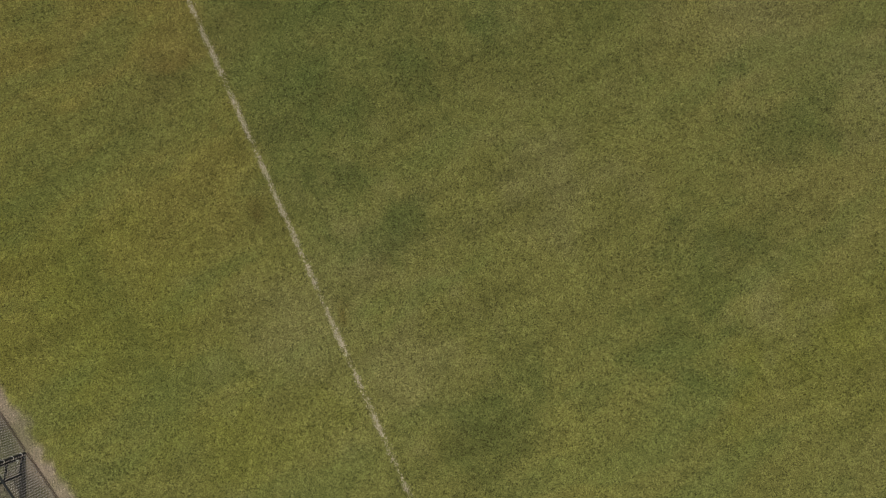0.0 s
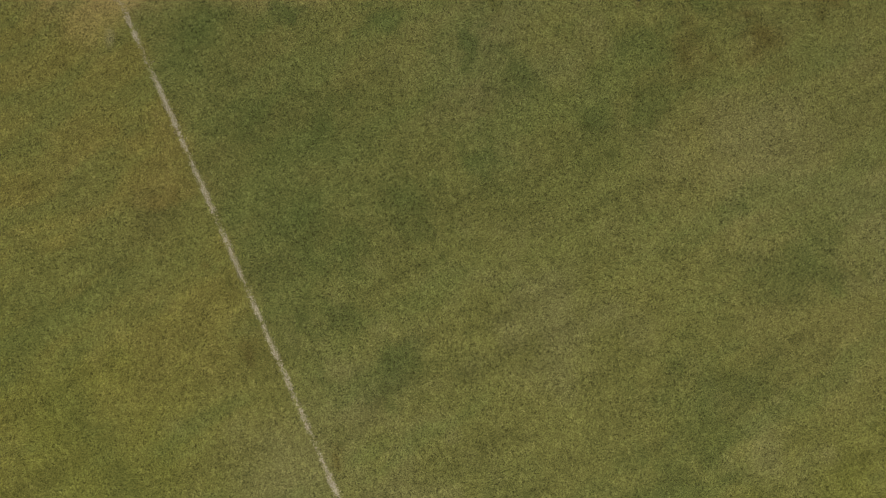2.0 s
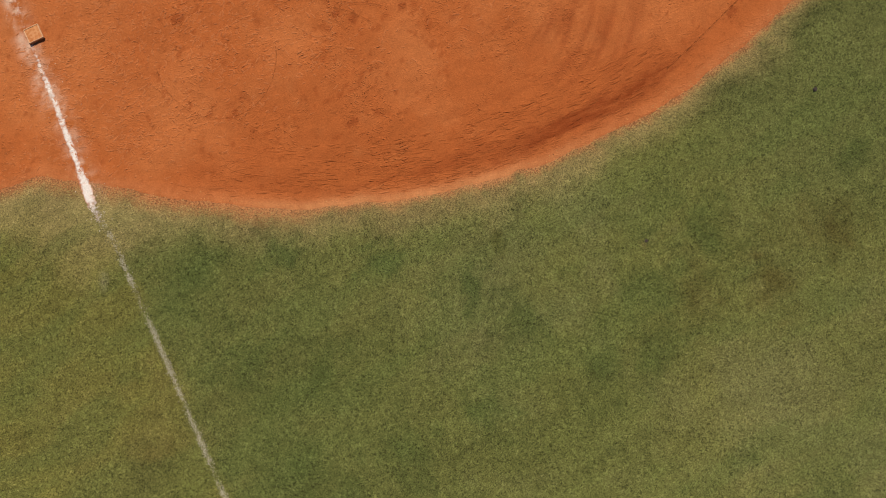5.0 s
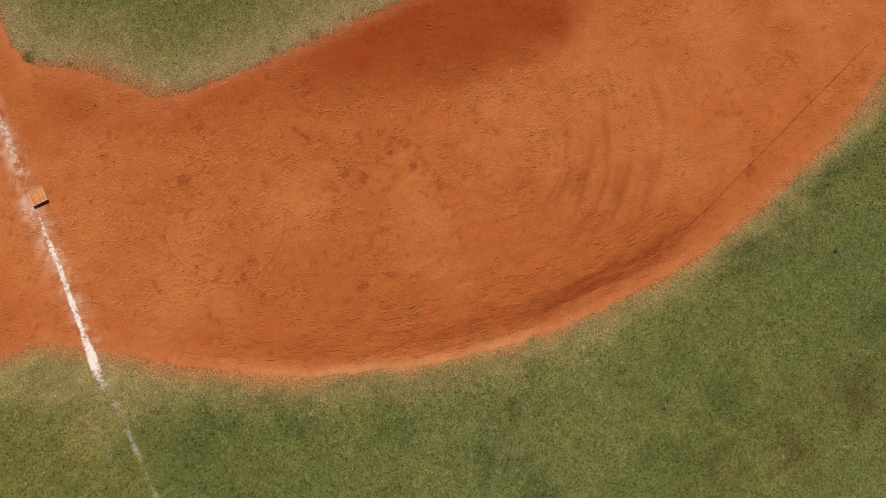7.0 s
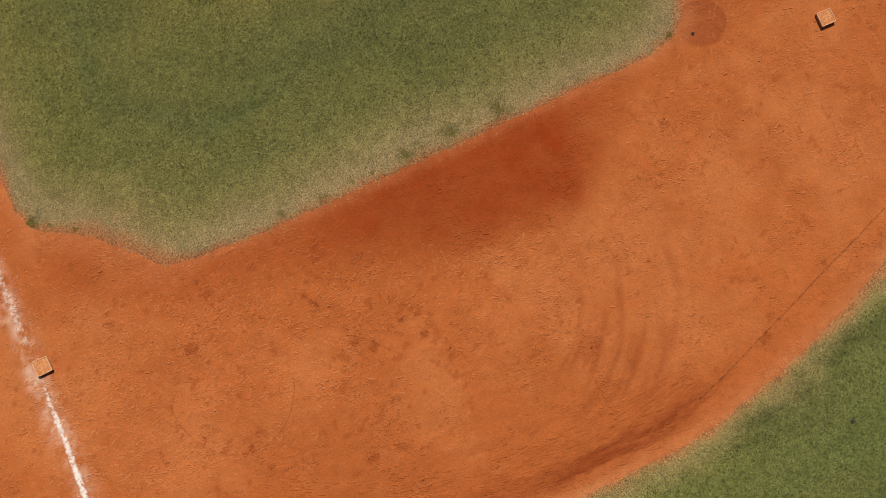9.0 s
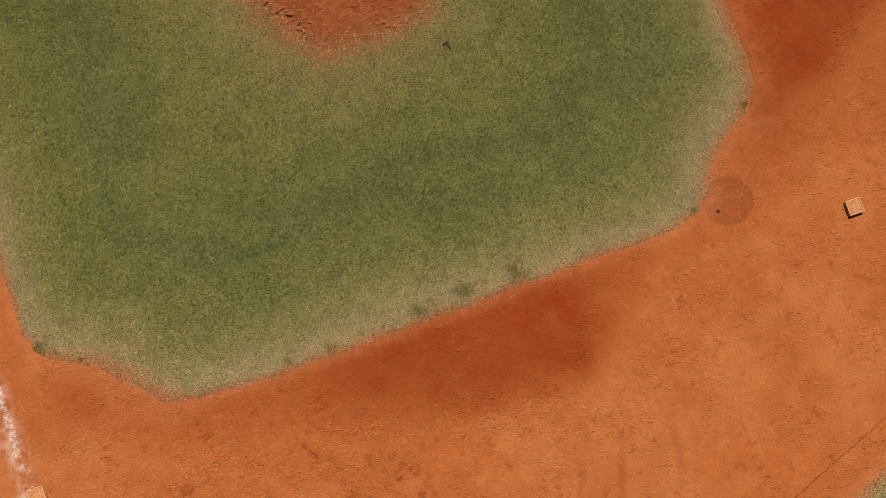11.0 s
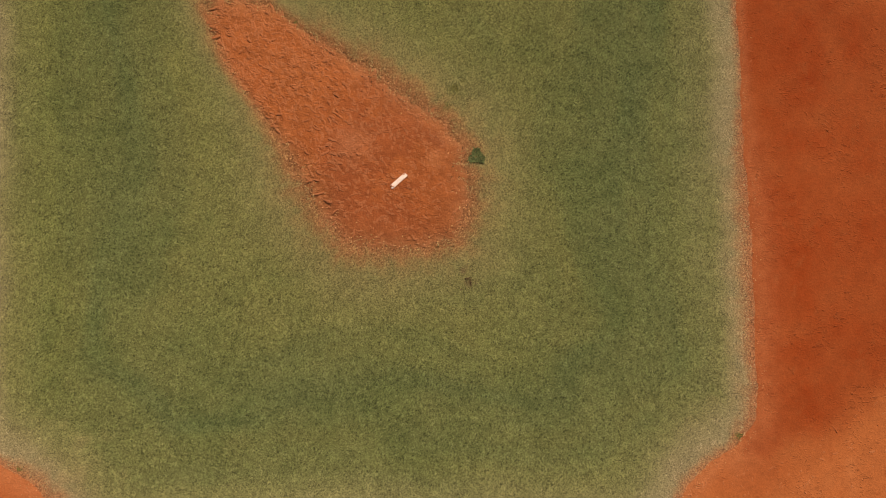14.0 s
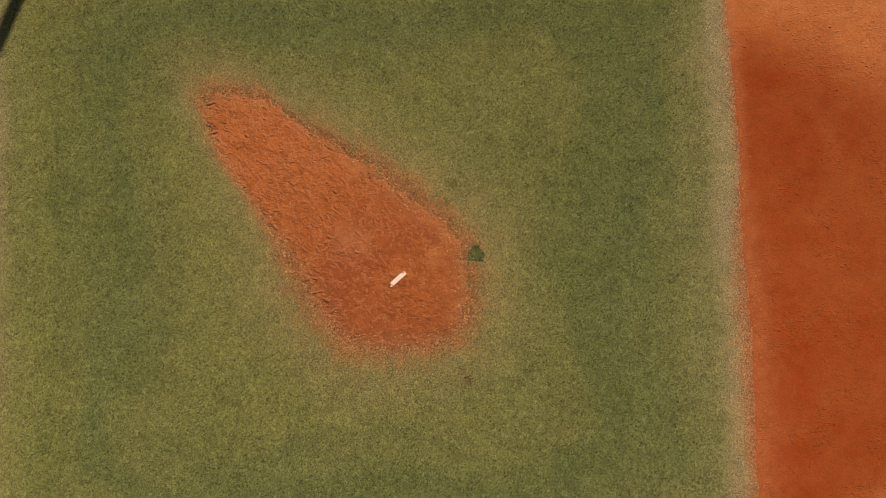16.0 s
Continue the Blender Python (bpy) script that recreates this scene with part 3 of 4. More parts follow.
POLE_STEEL = plain("weathered_pole_steel", (0.35, 0.35, 0.34), 0.55, 0.3, 0.15, 0.4, 0.4)


# ---- mesh helpers ----
def sheet(name, verts, faces, mat, tint=None, smooth=True):
    """An object from numpy vertices (n, 3) and faces (m, 3 or 4), with a colour for each vertex."""
    verts, faces = np.asarray(verts, np.float32), np.asarray(faces, np.int32)
    me = bpy.data.meshes.new(name)
    k = faces.shape[1]
    me.vertices.add(len(verts))
    me.vertices.foreach_set("co", verts.ravel())
    me.loops.add(faces.size)
    me.loops.foreach_set("vertex_index", faces.ravel())
    me.polygons.add(len(faces))
    me.polygons.foreach_set("loop_start", np.arange(0, faces.size, k, dtype=np.int32))
    me.polygons.foreach_set("use_smooth", np.full(len(faces), smooth))
    if tint is not None:
        at = me.attributes.new("tint", "FLOAT_COLOR", "POINT")
        at.data.foreach_set("color", np.c_[tint, np.ones(len(tint))].astype(np.float32).ravel())
    me.materials.append(mat)
    me.update()
    return new(name, me)


def part(name, bm, mat, parent=None, label=""):
    me = bpy.data.meshes.new(name)
    bm.normal_update()
    bm.to_mesh(me)
    bm.free()
    me.materials.append(mat)
    ob = new(name, me)
    ob.parent = parent
    return tagged(ob, label)


def rings(loops):
    """Faces of closed loops of n points each, one loop after another."""
    count, n = loops
    i = np.arange(n)
    j = (i + 1) % n
    return np.concatenate([np.stack([k * n + i, k * n + j, (k + 1) * n + j, (k + 1) * n + i], 1) for k in range(count - 1)])


def tube(bm, points, radius, sides=6, cap=True):
    """A round bar along the points, added to bm."""
    last = None
    points = [Vector(p) for p in points]
    for k, p in enumerate(points):
        along = (points[min(k + 1, len(points) - 1)] - points[max(k - 1, 0)]).normalized()
        side = along.cross(Vector((0.31, 0.17, 0.93)) if abs(along.z) < 0.95 else Vector((1, 0, 0))).normalized()
        up = along.cross(side)
        r = radius[k] if isinstance(radius, (list, tuple)) else radius
        ring = [bm.verts.new(p + r * (math.cos(2 * math.pi * s / sides) * side + math.sin(2 * math.pi * s / sides) * up)) for s in range(sides)]
        if last:
            for s in range(sides):
                bm.faces.new((last[s], last[(s + 1) % sides], ring[(s + 1) % sides], ring[s]))
        elif cap:
            bm.faces.new(ring[::-1])
        last = ring
    if cap:
        bm.faces.new(last)
    return bm


def turned(bm, outline, sides=20, at=(0, 0, 0)):
    """A solid of revolution about z from rows of radius and height."""
    last = None
    for r, z in outline:
        ring = [bm.verts.new((at[0] + r * math.cos(2 * math.pi * s / sides), at[1] + r * math.sin(2 * math.pi * s / sides), at[2] + z)) for s in range(sides)]
        if last:
            for s in range(sides):
                bm.faces.new((last[s], last[(s + 1) % sides], ring[(s + 1) % sides], ring[s]))
        else:
            bm.faces.new(ring[::-1])
        last = ring
    bm.faces.new(last)
    return bm


# ---- ground: the outfield turf, one sheet from the clay's edge to the horizon ----
near = np.linspace(-2.95, -0.15, 1000)
rest = np.linspace(-0.15, 2 * math.pi - 2.95, 160)[1:-1]
angles = np.concatenate([near, rest])
wrapped = (angles + math.pi) % (2 * math.pi) - math.pi
base_r = arc_radius(wrapped)
reach = np.concatenate([[-0.05, 0.0], np.arange(0.04, 0.7, 0.04), np.arange(0.7, 1.2, 0.1), np.arange(1.2, 18.6, 0.165), 18.6 + 0.3 * 1.22 ** np.arange(1, 46)])
loops_v, loops_c = [], []
for n, far in enumerate(reach):
    blend = math.exp(-far / 6.0)
    r = base_r * blend + (ARC) * (1 - blend) + far
    x, y = RUBBER[0] + r * np.cos(angles), RUBBER[1] + r * np.sin(angles)
    if far < 40:
        tint, z = thatch(x, y)
    loops_v.append(np.c_[x, y, clay_z(x, y) - 0.02 if n == 0 else z * math.exp(-max(far, 0) / 60)])
    loops_c.append(tint)
ground = sheet("ground", np.concatenate(loops_v), rings((len(reach), len(angles))), TURF, np.concatenate(loops_c))
tagged(ground, "worn olive-green outfield turf with yellow and bare patches", "ground", kind="structure")

# ---- infield clay: a skinned sheet a little lower than the turf ----
xs = np.concatenate([np.arange(-8, -3, 0.5), np.arange(-3, 21.8, 0.05), np.arange(22, 27.1, 0.5)])
ys = np.concatenate([np.arange(-7.9, 4.6, 0.05), np.arange(4.6, 15.4, 0.08), np.arange(15.5, 25.1, 0.5)])
gx, gy = np.meshgrid(xs, ys)
fx, fy = gx.ravel(), gy.ravel()
out_d, in_d, mound_d = edges(fx, fy)
keep = (out_d < 0.45) & (in_d < 0.45)
quad = np.arange(len(fx)).reshape(gx.shape)
quad = np.stack([quad[:-1, :-1], quad[:-1, 1:], quad[1:, 1:], quad[1:, :-1]], -1).reshape(-1, 4)
quad = quad[keep[quad].any(1)]
used = np.unique(quad)
back = np.zeros(len(fx), np.int64)
back[used] = np.arange(len(used))
ux, uy = fx[used], fy[used]
under_turf = np.maximum(*edges(ux, uy)[:2])
clay = sheet("infield_clay", np.c_[ux, uy, clay_z(ux, uy) - 0.05 * step(0.03, 0.3, under_turf)], back[quad], CLAY, clay_tint(ux, uy))
tagged(clay, "scuffed orange-red infield clay with darker damp patches", "clay ground", kind="structure")

# ---- infield grass: from its cut-cornered outline to the mound ----
angles = np.linspace(-math.pi, math.pi, 1201)[:-1]
r_in, r_mo = np.interp(angles, ANGLES, IN_R), np.interp(angles, ANGLES, MOUND_R)
loops_v, loops_c = [], []
shares = np.concatenate([[-0.008], np.linspace(0, 0.09, 18), np.linspace(0.09, 0.88, 64)[1:], np.linspace(0.88, 1, 22)[1:], [1.0]])
for n, s in enumerate(shares):
    r = r_in * (1 - s) + (r_mo - 0.05) * s
    x, y = HUB[0] + r * np.cos(angles), HUB[1] + r * np.sin(angles)
    tint, z = thatch(x, y)
    loops_v.append(np.c_[x, y, clay_z(x, y) - 0.02 if n == 0 else z - (0.05 if n == len(shares) - 1 else 0)])
    loops_c.append(tint)
infield = sheet("infield_turf", np.concatenate(loops_v), rings((len(shares), len(angles))), TURF, np.concatenate(loops_c))
tagged(infield, "mown green infield turf with dry tan fringes", "grass", kind="structure")

# ---- pitcher's mound: trampled clay with a tail towards home ----
angles = np.linspace(-math.pi, math.pi, 721)[:-1]
r_mo = np.interp(angles, ANGLES, MOUND_R)
loops_v, loops_c = [], []
for s in np.linspace(1.0, 0.004, 100):
    r = (r_mo + 0.1) * s
    x, y = HUB[0] + r * np.cos(angles), HUB[1] + r * np.sin(angles)
    loops_v.append(np.c_[x, y, mound_top(x, y)])
    loops_c.append(mound_tint(x, y))
mound = sheet("pitchers_mound", np.concatenate(loops_v), rings((100, 720)), MOUND_CLAY, np.concatenate(loops_c))
tagged(mound, "teardrop pitcher's mound of trampled red clay", "mound", kind="structure")


# ---- scuffs and crumbs pressed up in the clay ----
def ridges(name, x, y, z, heading, length, height, width, bend, mat, tint):
    """Low curved ridges, one for each place, joined into one mesh."""
    n, k = len(x), 6
    u = np.linspace(-0.5, 0.5, k)
    turn = heading[:, None] + bend[:, None] * u[None]
    px = x[:, None] + np.cumsum(np.cos(turn), 1) * (length / k)[:, None]
    py = y[:, None] + np.cumsum(np.sin(turn), 1) * (length / k)[:, None]
    swell = (1 - (2 * u) ** 2 * 0.96)[None] * (0.75 + 0.5 * rng.random((n, k)))
    w, h = width[:, None] * (0.45 + 0.55 * swell), height[:, None] * swell
    nx, ny = -np.sin(turn), np.cos(turn)
    rows = []
    for side, up in ((-1.0, -0.35), (-0.15, 1.0), (1.0, -0.35)):
        rows.append(np.stack([px + nx * w * side, py + ny * w * side, z[:, None] + h * up], -1))
    v = np.stack(rows, 2).reshape(-1, 3)
    base = (np.arange(n) * k * 3)[:, None]
    cell = []
    for a in range(k - 1):
        for b in range(2):
            cell.append([a * 3 + b, (a + 1) * 3 + b, (a + 1) * 3 + b + 1, a * 3 + b + 1])
    f = (base[:, None, :] + np.array(cell)[None]).reshape(-1, 4)[:, ::-1]
    return sheet(name, v, f, mat, np.repeat(tint, k * 3, 0), smooth=True)


def scatter(n, x0, x1, y0, y1):
    return x0 + (x1 - x0) * rng.random(n), y0 + (y1 - y0) * rng.random(n)


x, y = scatter(95000, -2.5, 21.4, -7.2, 15.2)
out_d, in_d, mound_d = edges(x, y)
wet, band = damp_mask(x, y)
r, a = polar(x, y, SWIRL)
smooth_zone = step(1.6, 2.6, r) * step(-1.9, -1.2, a) * step(1.1, 0.5, a)
busy = np.clip(0.42 + 0.75 * fbm(x, y, 1.3, 121) + 0.25 * fbm(x, y, 0.35, 124), 0.02, 1) * (1 - 0.55 * wet) * (1 - 0.75 * smooth_zone) * step(-4.4, -2.6, y)
busy = np.clip(busy + 0.5 * np.exp(-((x - 4.0) ** 2 + (y + 0.9) ** 2) / 5) + 0.35 * np.exp(-((x - 9.6) ** 2 + 2 * (y + 1.6) ** 2) / 4) + 0.5 * np.exp(-((x - 1.6) ** 2 + (y + 0.2) ** 2) / 7) + 0.3 * np.exp(-((x - 16.8) ** 2 + y ** 2) / 9), 0, 1)
ok = (out_d < -0.1) & (in_d < -0.08) & (rng.random(len(x)) < busy ** 1.35 * 0.66)
x, y = x[ok], y[ok]
n = len(x)
heading = 0.2 + 0.35 * fbm(x, y, 2.0, 127) * math.pi + rng.normal(0, 0.6, n)
# dry scuffs tinted paler, for loose crumbs and for highlights put into the colour
scuffs = ridges("clay_scuffs", x, y, clay_z(x, y) + 0.001, heading, 0.05 + 0.16 * rng.random(n) ** 1.8, 0.008 + 0.011 * rng.random(n) ** 1.3,
                0.015 + 0.014 * rng.random(n), rng.normal(0, 1.1, n), CLAY, mixed(clay_tint(x, y), (0.46, 0.175, 0.070), 0.22 * (1 - np.maximum(*damp_mask(x, y)).clip(0, 1))))
tagged(scuffs, "shallow curved scuffs pressed into orange clay", "clay scuffs", kind="stuff")

# dark cleat marks where the clay was dug up
x, y = (np.concatenate(v) for v in zip(*[(sx + rng.normal(0, 0.6 * sr, 5), sy + rng.normal(0, 0.6 * sr, 5)) for sx, sy, sr in BLOTS]))
n = len(x)
dug = ridges("dug_clay", x, y, clay_z(x, y) + 0.001, rng.random(n) * 6.28, 0.04 + 0.06 * rng.random(n), 0.005 + 0.006 * rng.random(n),
             0.012 + 0.012 * rng.random(n), rng.normal(0, 1.2, n), CLAY, clay_tint(x, y) * (0.78 + 0.2 * rng.random((n, 1))))
tagged(dug, "dark damp clods dug up by cleats", "clay scuffs", kind="stuff")

x, y = scatter(9000, 5.5, 11.8, 6.5, 12.8)
_, _, mound_d = edges(x, y)
ok = (mound_d < -0.06) & (rng.random(len(x)) < 0.45 + 0.5 * step(1.5, 3.5, y - x))
x, y = x[ok], y[ok]
n = len(x)
heading = radians(135) + rng.normal(0, 0.75, n)
# ridges tinted paler than the mound: sunlit highlights put into their colour
marks = ridges("mound_scuffs", x, y, mound_top(x, y) + 0.002, heading, 0.07 + 0.17 * rng.random(n) ** 1.5, (0.004 + 0.006 * rng.random(n) ** 1.3) * (1 + 1.1 * step(0.5, 3.5, y - x)),
               0.014 + 0.022 * rng.random(n), rng.normal(0, 1.0, n), MOUND_CLAY, mixed(mound_tint(x, y), (0.42, 0.155, 0.062), np.full(n, 0.25)))
tagged(marks, "cleat scuffs and ridges in trampled mound clay", "clay scuffs", kind="stuff")


def crumbs(name, x, y, z, size, mat, tint):
    n = len(x)
    tetra = np.array([(0.9, 0, -0.4), (-0.5, 0.8, -0.4), (-0.5, -0.8, -0.4), (0.1, 0.05, 0.8), (-0.1, 0.3, 0.5)])
    turn = rng.random(n) * 2 * math.pi
    c, s = np.cos(turn)[:, None], np.sin(turn)[:, None]
    shape = tetra[None] * size[:, None, None] * (0.6 + 0.8 * rng.random((n, 5, 3)))
    v = np.stack([x[:, None] + c * shape[..., 0] - s * shape[..., 1], y[:, None] + s * shape[..., 0] + c * shape[..., 1], z[:, None] + shape[..., 2]], -1)
    tri = np.array([(0, 1, 3), (1, 4, 3), (1, 2, 4), (2, 3, 4), (2, 0, 3)])
    f = ((np.arange(n) * 5)[:, None, None] + tri[None]).reshape(-1, 3)
    return sheet(name, v.reshape(-1, 3), f, mat, np.repeat(tint, 5, 0), smooth=False)


x, y = scatter(15000, -2.5, 21.4, -7.2, 15.2)
out_d, in_d, mound_d = edges(x, y)
ok = (out_d < -0.02) & (in_d < -0.02) & (rng.random(len(x)) < 0.3 + 0.5 * fbm(x, y, 1.0, 131) + 0.6 * np.exp(in_d / 0.3))
x, y = x[ok], y[ok]
lumps = crumbs("clay_crumbs", x, y, clay_z(x, y) + 0.002, 0.005 + 0.011 * rng.random(len(x)) ** 3, CLAY, clay_tint(x, y) * (0.75 + 0.25 * rng.random(len(x)))[:, None])
tagged(lumps, "loose crumbs of dry orange clay", "clay crumbs", kind="stuff")


x, y = 11.41 + rng.normal(0, 0.09, 34), 6.22 + rng.normal(0, 0.06, 34)
x, y = (np.concatenate(v) for v in zip((x, y), *[(mx + rng.normal(0, 0.13, 16), my + rng.normal(0, 0.08, 16)) for mx, my in ((9.34, 10.62), (9.82, 10.3), (10.2, 10.12), (8.74, 11.22), (8.05, 11.55))]))
count = len(x)
clods = crumbs("soil_clods", x, y, np.where(y > 7, mound_top(x, y) + 0.008, turf_z(x, y) + 0.018), 0.010 + 0.020 * rng.random(count) ** 2, MOUND_CLAY, np.tile((0.10, 0.048, 0.020), (count, 1)) * (0.5 + rng.random((count, 1))))
tagged(clods, "dark red soil clods kicked out of turf", "soil clods", kind="stuff")


# ---- grass blades ----
def blades(name, x, y, z, tint, length, width, mat, lift=(0.25, 0.9), head=None):
    """Leaning three-cornered blades, joined into one mesh."""
    n = len(x)
    head = rng.random(n) * 2 * math.pi if head is None else head
    rise = lift[0] + (lift[1] - lift[0]) * rng.random(n)
    cx, sy, out = np.cos(head), np.sin(head), length * np.cos(rise)
    v = np.empty((n, 3, 3), np.float32)
    v[:, 0] = np.stack([x - sy * width / 2, y + cx * width / 2, z], 1)
    v[:, 1] = np.stack([x + sy * width / 2, y - cx * width / 2, z], 1)
    v[:, 2] = np.stack([x + cx * out, y + sy * out, z + length * np.sin(rise)], 1)
    return sheet(name, v.reshape(-1, 3), np.arange(3 * n).reshape(-1, 3), mat, np.repeat(tint, 3, 0), smooth=False)


def crowns(gap):
    """Places of the tussocks: close-set, jostled rows, thinning out over the clay's edge."""
    rows_y = np.arange(-26.3, 17.1, gap * 0.866)
    x = np.arange(-10.3, 23.1, gap)[None] + gap * 0.5 * (np.arange(len(rows_y)) % 2)[:, None]
    y = np.repeat(rows_y[:, None], x.shape[1], 1)
    x, y = x.ravel(), y.ravel()
    ok = past_field(x, y) < 1.5 * rng.random(len(x)) ** 2
    x, y = x[ok], y[ok]
    x, y = x + rng.normal(0, 0.30 * gap, len(x)), y + rng.normal(0, 0.30 * gap, len(x))
    out_d, in_d, mound_d = edges(x, y)
    turf = np.maximum(out_d, np.minimum(in_d, mound_d))
    soft_edge = np.where(mound_d < 0.9, 0.75, np.where(in_d > -1, 0.27 + 0.33 * scuffed(x, y), 0.20))
    chance = step(-0.65, 1.0, (turf + 0.09 * fbm(x, y, 0.3, 141)) / soft_edge) ** 1.3 + 0.02 * step(-0.35, 0.0, turf)
    ok = rng.random(len(x)) < chance
    return x[ok], y[ok]


# each tussock is a handful of blades that splay from one crown; thatch shows in the gaps
cx, cy = crowns(0.0385)
tint, bare = turf_tint(cx, cy)
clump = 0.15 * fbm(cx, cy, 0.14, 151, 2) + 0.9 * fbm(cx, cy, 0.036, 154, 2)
ok = rng.random(len(cx)) > np.clip(bare * 0.95 + 0.25 * step(0.5, 1.0, -clump), 0, 0.97)
cx, cy, tint, clump = cx[ok], cy[ok], tint[ok], clump[ok]
m = len(cx)
kind = rng.random(m)
tint = tint * (1 + (kind > 0.8)[:, None] * np.array([[0.14, 0.11, 0.24]]))
tint = mixed(tint, (0.07, 0.090, 0.022), (kind < 0.2) * 0.2 * (1 - dryness(tint)))
# some random crowns and the low clumps darkened, shade between tussocks kept in the tint
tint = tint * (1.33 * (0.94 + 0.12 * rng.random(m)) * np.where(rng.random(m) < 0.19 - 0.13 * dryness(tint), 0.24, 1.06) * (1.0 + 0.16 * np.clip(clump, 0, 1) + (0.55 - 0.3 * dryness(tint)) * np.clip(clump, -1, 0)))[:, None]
out_d, in_d, _ = edges(cx, cy)
parched = dryness(tint)
high = (0.026 + 0.010 * rng.random(m)) * (1 - 0.35 * parched) * (1 + 0.5 * clump) * np.clip(0.6 + np.minimum(np.abs(in_d), np.abs(out_d)) / 0.6, 0.6, 1)
foot = thatch(cx, cy)[1]
# a ragged lip of longer grass overhangs the clay along the south rim
lip = step(0.28, 0.02, in_d) * (in_d > -0.12) * (cy < 1.7) * step(4.0, 5.5, cx) * step(11.2, 9.5, cx)
high = high * (1 + 0.9 * lip)
# most lip blades are also darkened: the lip's shadow put into their colour
tint = mixed(tint, (0.095, 0.098, 0.034), 0.55 * lip * (rng.random(m) < 0.7))
_, in_d, mound_d = edges(cx, cy)
foot = np.where(mound_d < 0.15, np.maximum(foot, mound_z(cx, cy)), np.where(np.abs(np.maximum(out_d, in_d)) < 0.15, np.maximum(foot, clay_z(cx, cy)), foot))
EACH = 3
x, y = np.repeat(cx, EACH) + rng.normal(0, 0.006, m * EACH), np.repeat(cy, EACH) + rng.normal(0, 0.006, m * EACH)
n = len(x)
# neighbouring blades lie the same way, in whorls a hand wide
lay = 4.2 * fbm(cx, cy, 0.22, 156, 2) + 1.5 * fbm(cx, cy, 1.5, 158, 2)
fan = np.repeat(lay + rng.normal(0, 0.5, m), EACH) + np.tile((np.arange(EACH) - 1) * 0.9, m) + rng.normal(0, 0.3, n)
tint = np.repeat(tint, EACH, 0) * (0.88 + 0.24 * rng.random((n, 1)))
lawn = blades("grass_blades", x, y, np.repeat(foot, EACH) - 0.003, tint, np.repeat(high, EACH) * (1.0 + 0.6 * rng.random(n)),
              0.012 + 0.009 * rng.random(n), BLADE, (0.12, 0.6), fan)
tagged(lawn, "short mown grass blades, green to straw yellow", "grass", kind="stuff")


# ---- foul line: chalk heaped on the clay, thin worn paint on the grass ----
def line_x(y):
    return np.interp(y, [-25, -6.5, -4.6, -3.8, -1.5, -0.2, 2.2, 6.0], [0.0, 0.01, -0.02, -0.13, 0.0, 0.03, 0.06, 0.02])


ly = np.arange(-4.15, 5.0, 0.012)
lx = np.arange(-0.30, 0.301, 0.012)
gx, gy = np.meshgrid(lx, ly)
off, fy = gx.ravel(), gy.ravel()
fx = off + line_x(fy)
wide = np.interp(fy, [-4.0, -3.8, -3.5, -2.6, -0.6, -0.3, 0.8, 1.4, 2.6, 6.0], [0.14, 0.14, 0.105, 0.075, 0.068, 0.07, 0.09, 0.14, 0.13, 0.07])
fill = np.interp(fy, [-3.98, -3.7, -3.5, -0.9, -0.4, 0.5, 1.0, 1.5, 2.4, 6.0], [0.0, 0.55, 0.80, 0.66, 0.25, 0.0, 0.18, 0.24, 0.24, 0.1])
heap = fill - (np.abs(off) / wide) ** 2 * 0.8 + 0.32 * fbm(fx, fy, 0.045, 161, 2) + 0.15 * fbm(fx, fy, 0.12, 163) + 0.1 * fbm(fx, fy, 0.4, 164)
there = heap > np.where(fy < -3.45, 0.05, -0.2)
quad = np.arange(len(fx)).reshape(gx.shape)
quad = np.stack([quad[:-1, :-1], quad[:-1, 1:], quad[1:, 1:], quad[1:, :-1]], -1).reshape(-1, 4)
quad = quad[there[quad].sum(1) >= 3]
used = np.unique(quad)
back = np.zeros(len(fx), np.int64)
back[used] = np.arange(len(used))
z = clay_z(fx, fy) + 0.003 + 0.018 * step(-3.3, -3.65, fy) + 0.008 * np.clip(heap, 0, 1)
powder = mixed(mixed(clay_tint(fx, fy), (0.30, 0.22, 0.13), step(-3.6, -3.85, fy)), (0.64, 0.575, 0.52), step(-0.1, 0.9, heap) * np.where(fy > 0.2, 0.8, 0.95))
line = sheet("foul_line", np.c_[fx, fy, z][used], back[quad], CLAY, powder[used])
tagged(line, "broken white chalk foul line on red clay", "chalk line", kind="structure")

count = 36000
y = -24.6 + 20.9 * rng.random(count)
x = line_x(y) + rng.normal(0, 0.033, count) * (1 + 0.5 * step(-5.5, -4.0, y))
worn = fbm(x, y, 0.5, 171) + 0.6 * fbm(x, y, 0.12, 174)
ok = rng.random(count) < np.clip(0.26 + 0.45 * worn - 0.04 * step(-8.5, -6.0, y), 0.08, 1)
x, y = x[ok], y[ok]
n = len(x)
tint = mixed(np.tile((0.45, 0.405, 0.31), (n, 1)), (0.24, 0.20, 0.11), rng.random(n) * 0.95)
painted = blades("painted_foul_line", x, y, turf_z(x, y) + 0.006, tint, 0.02 + 0.02 * rng.random(n), 0.006 + 0.006 * rng.random(n), blade_material("painted_blade"))
tagged(painted, "faded white foul line painted on grass", "painted line", kind="stuff")

count = 260
y = -4.3 + 7.0 * rng.random(count)
x = line_x(y) + rng.normal(0, 0.22, count)
x = np.concatenate([x, -0.11 + rng.normal(0, 0.07, 150)])
y = np.concatenate([y, -3.93 + rng.normal(0, 0.13, 150)])
count = len(x)
tint = np.ones((count, 3))
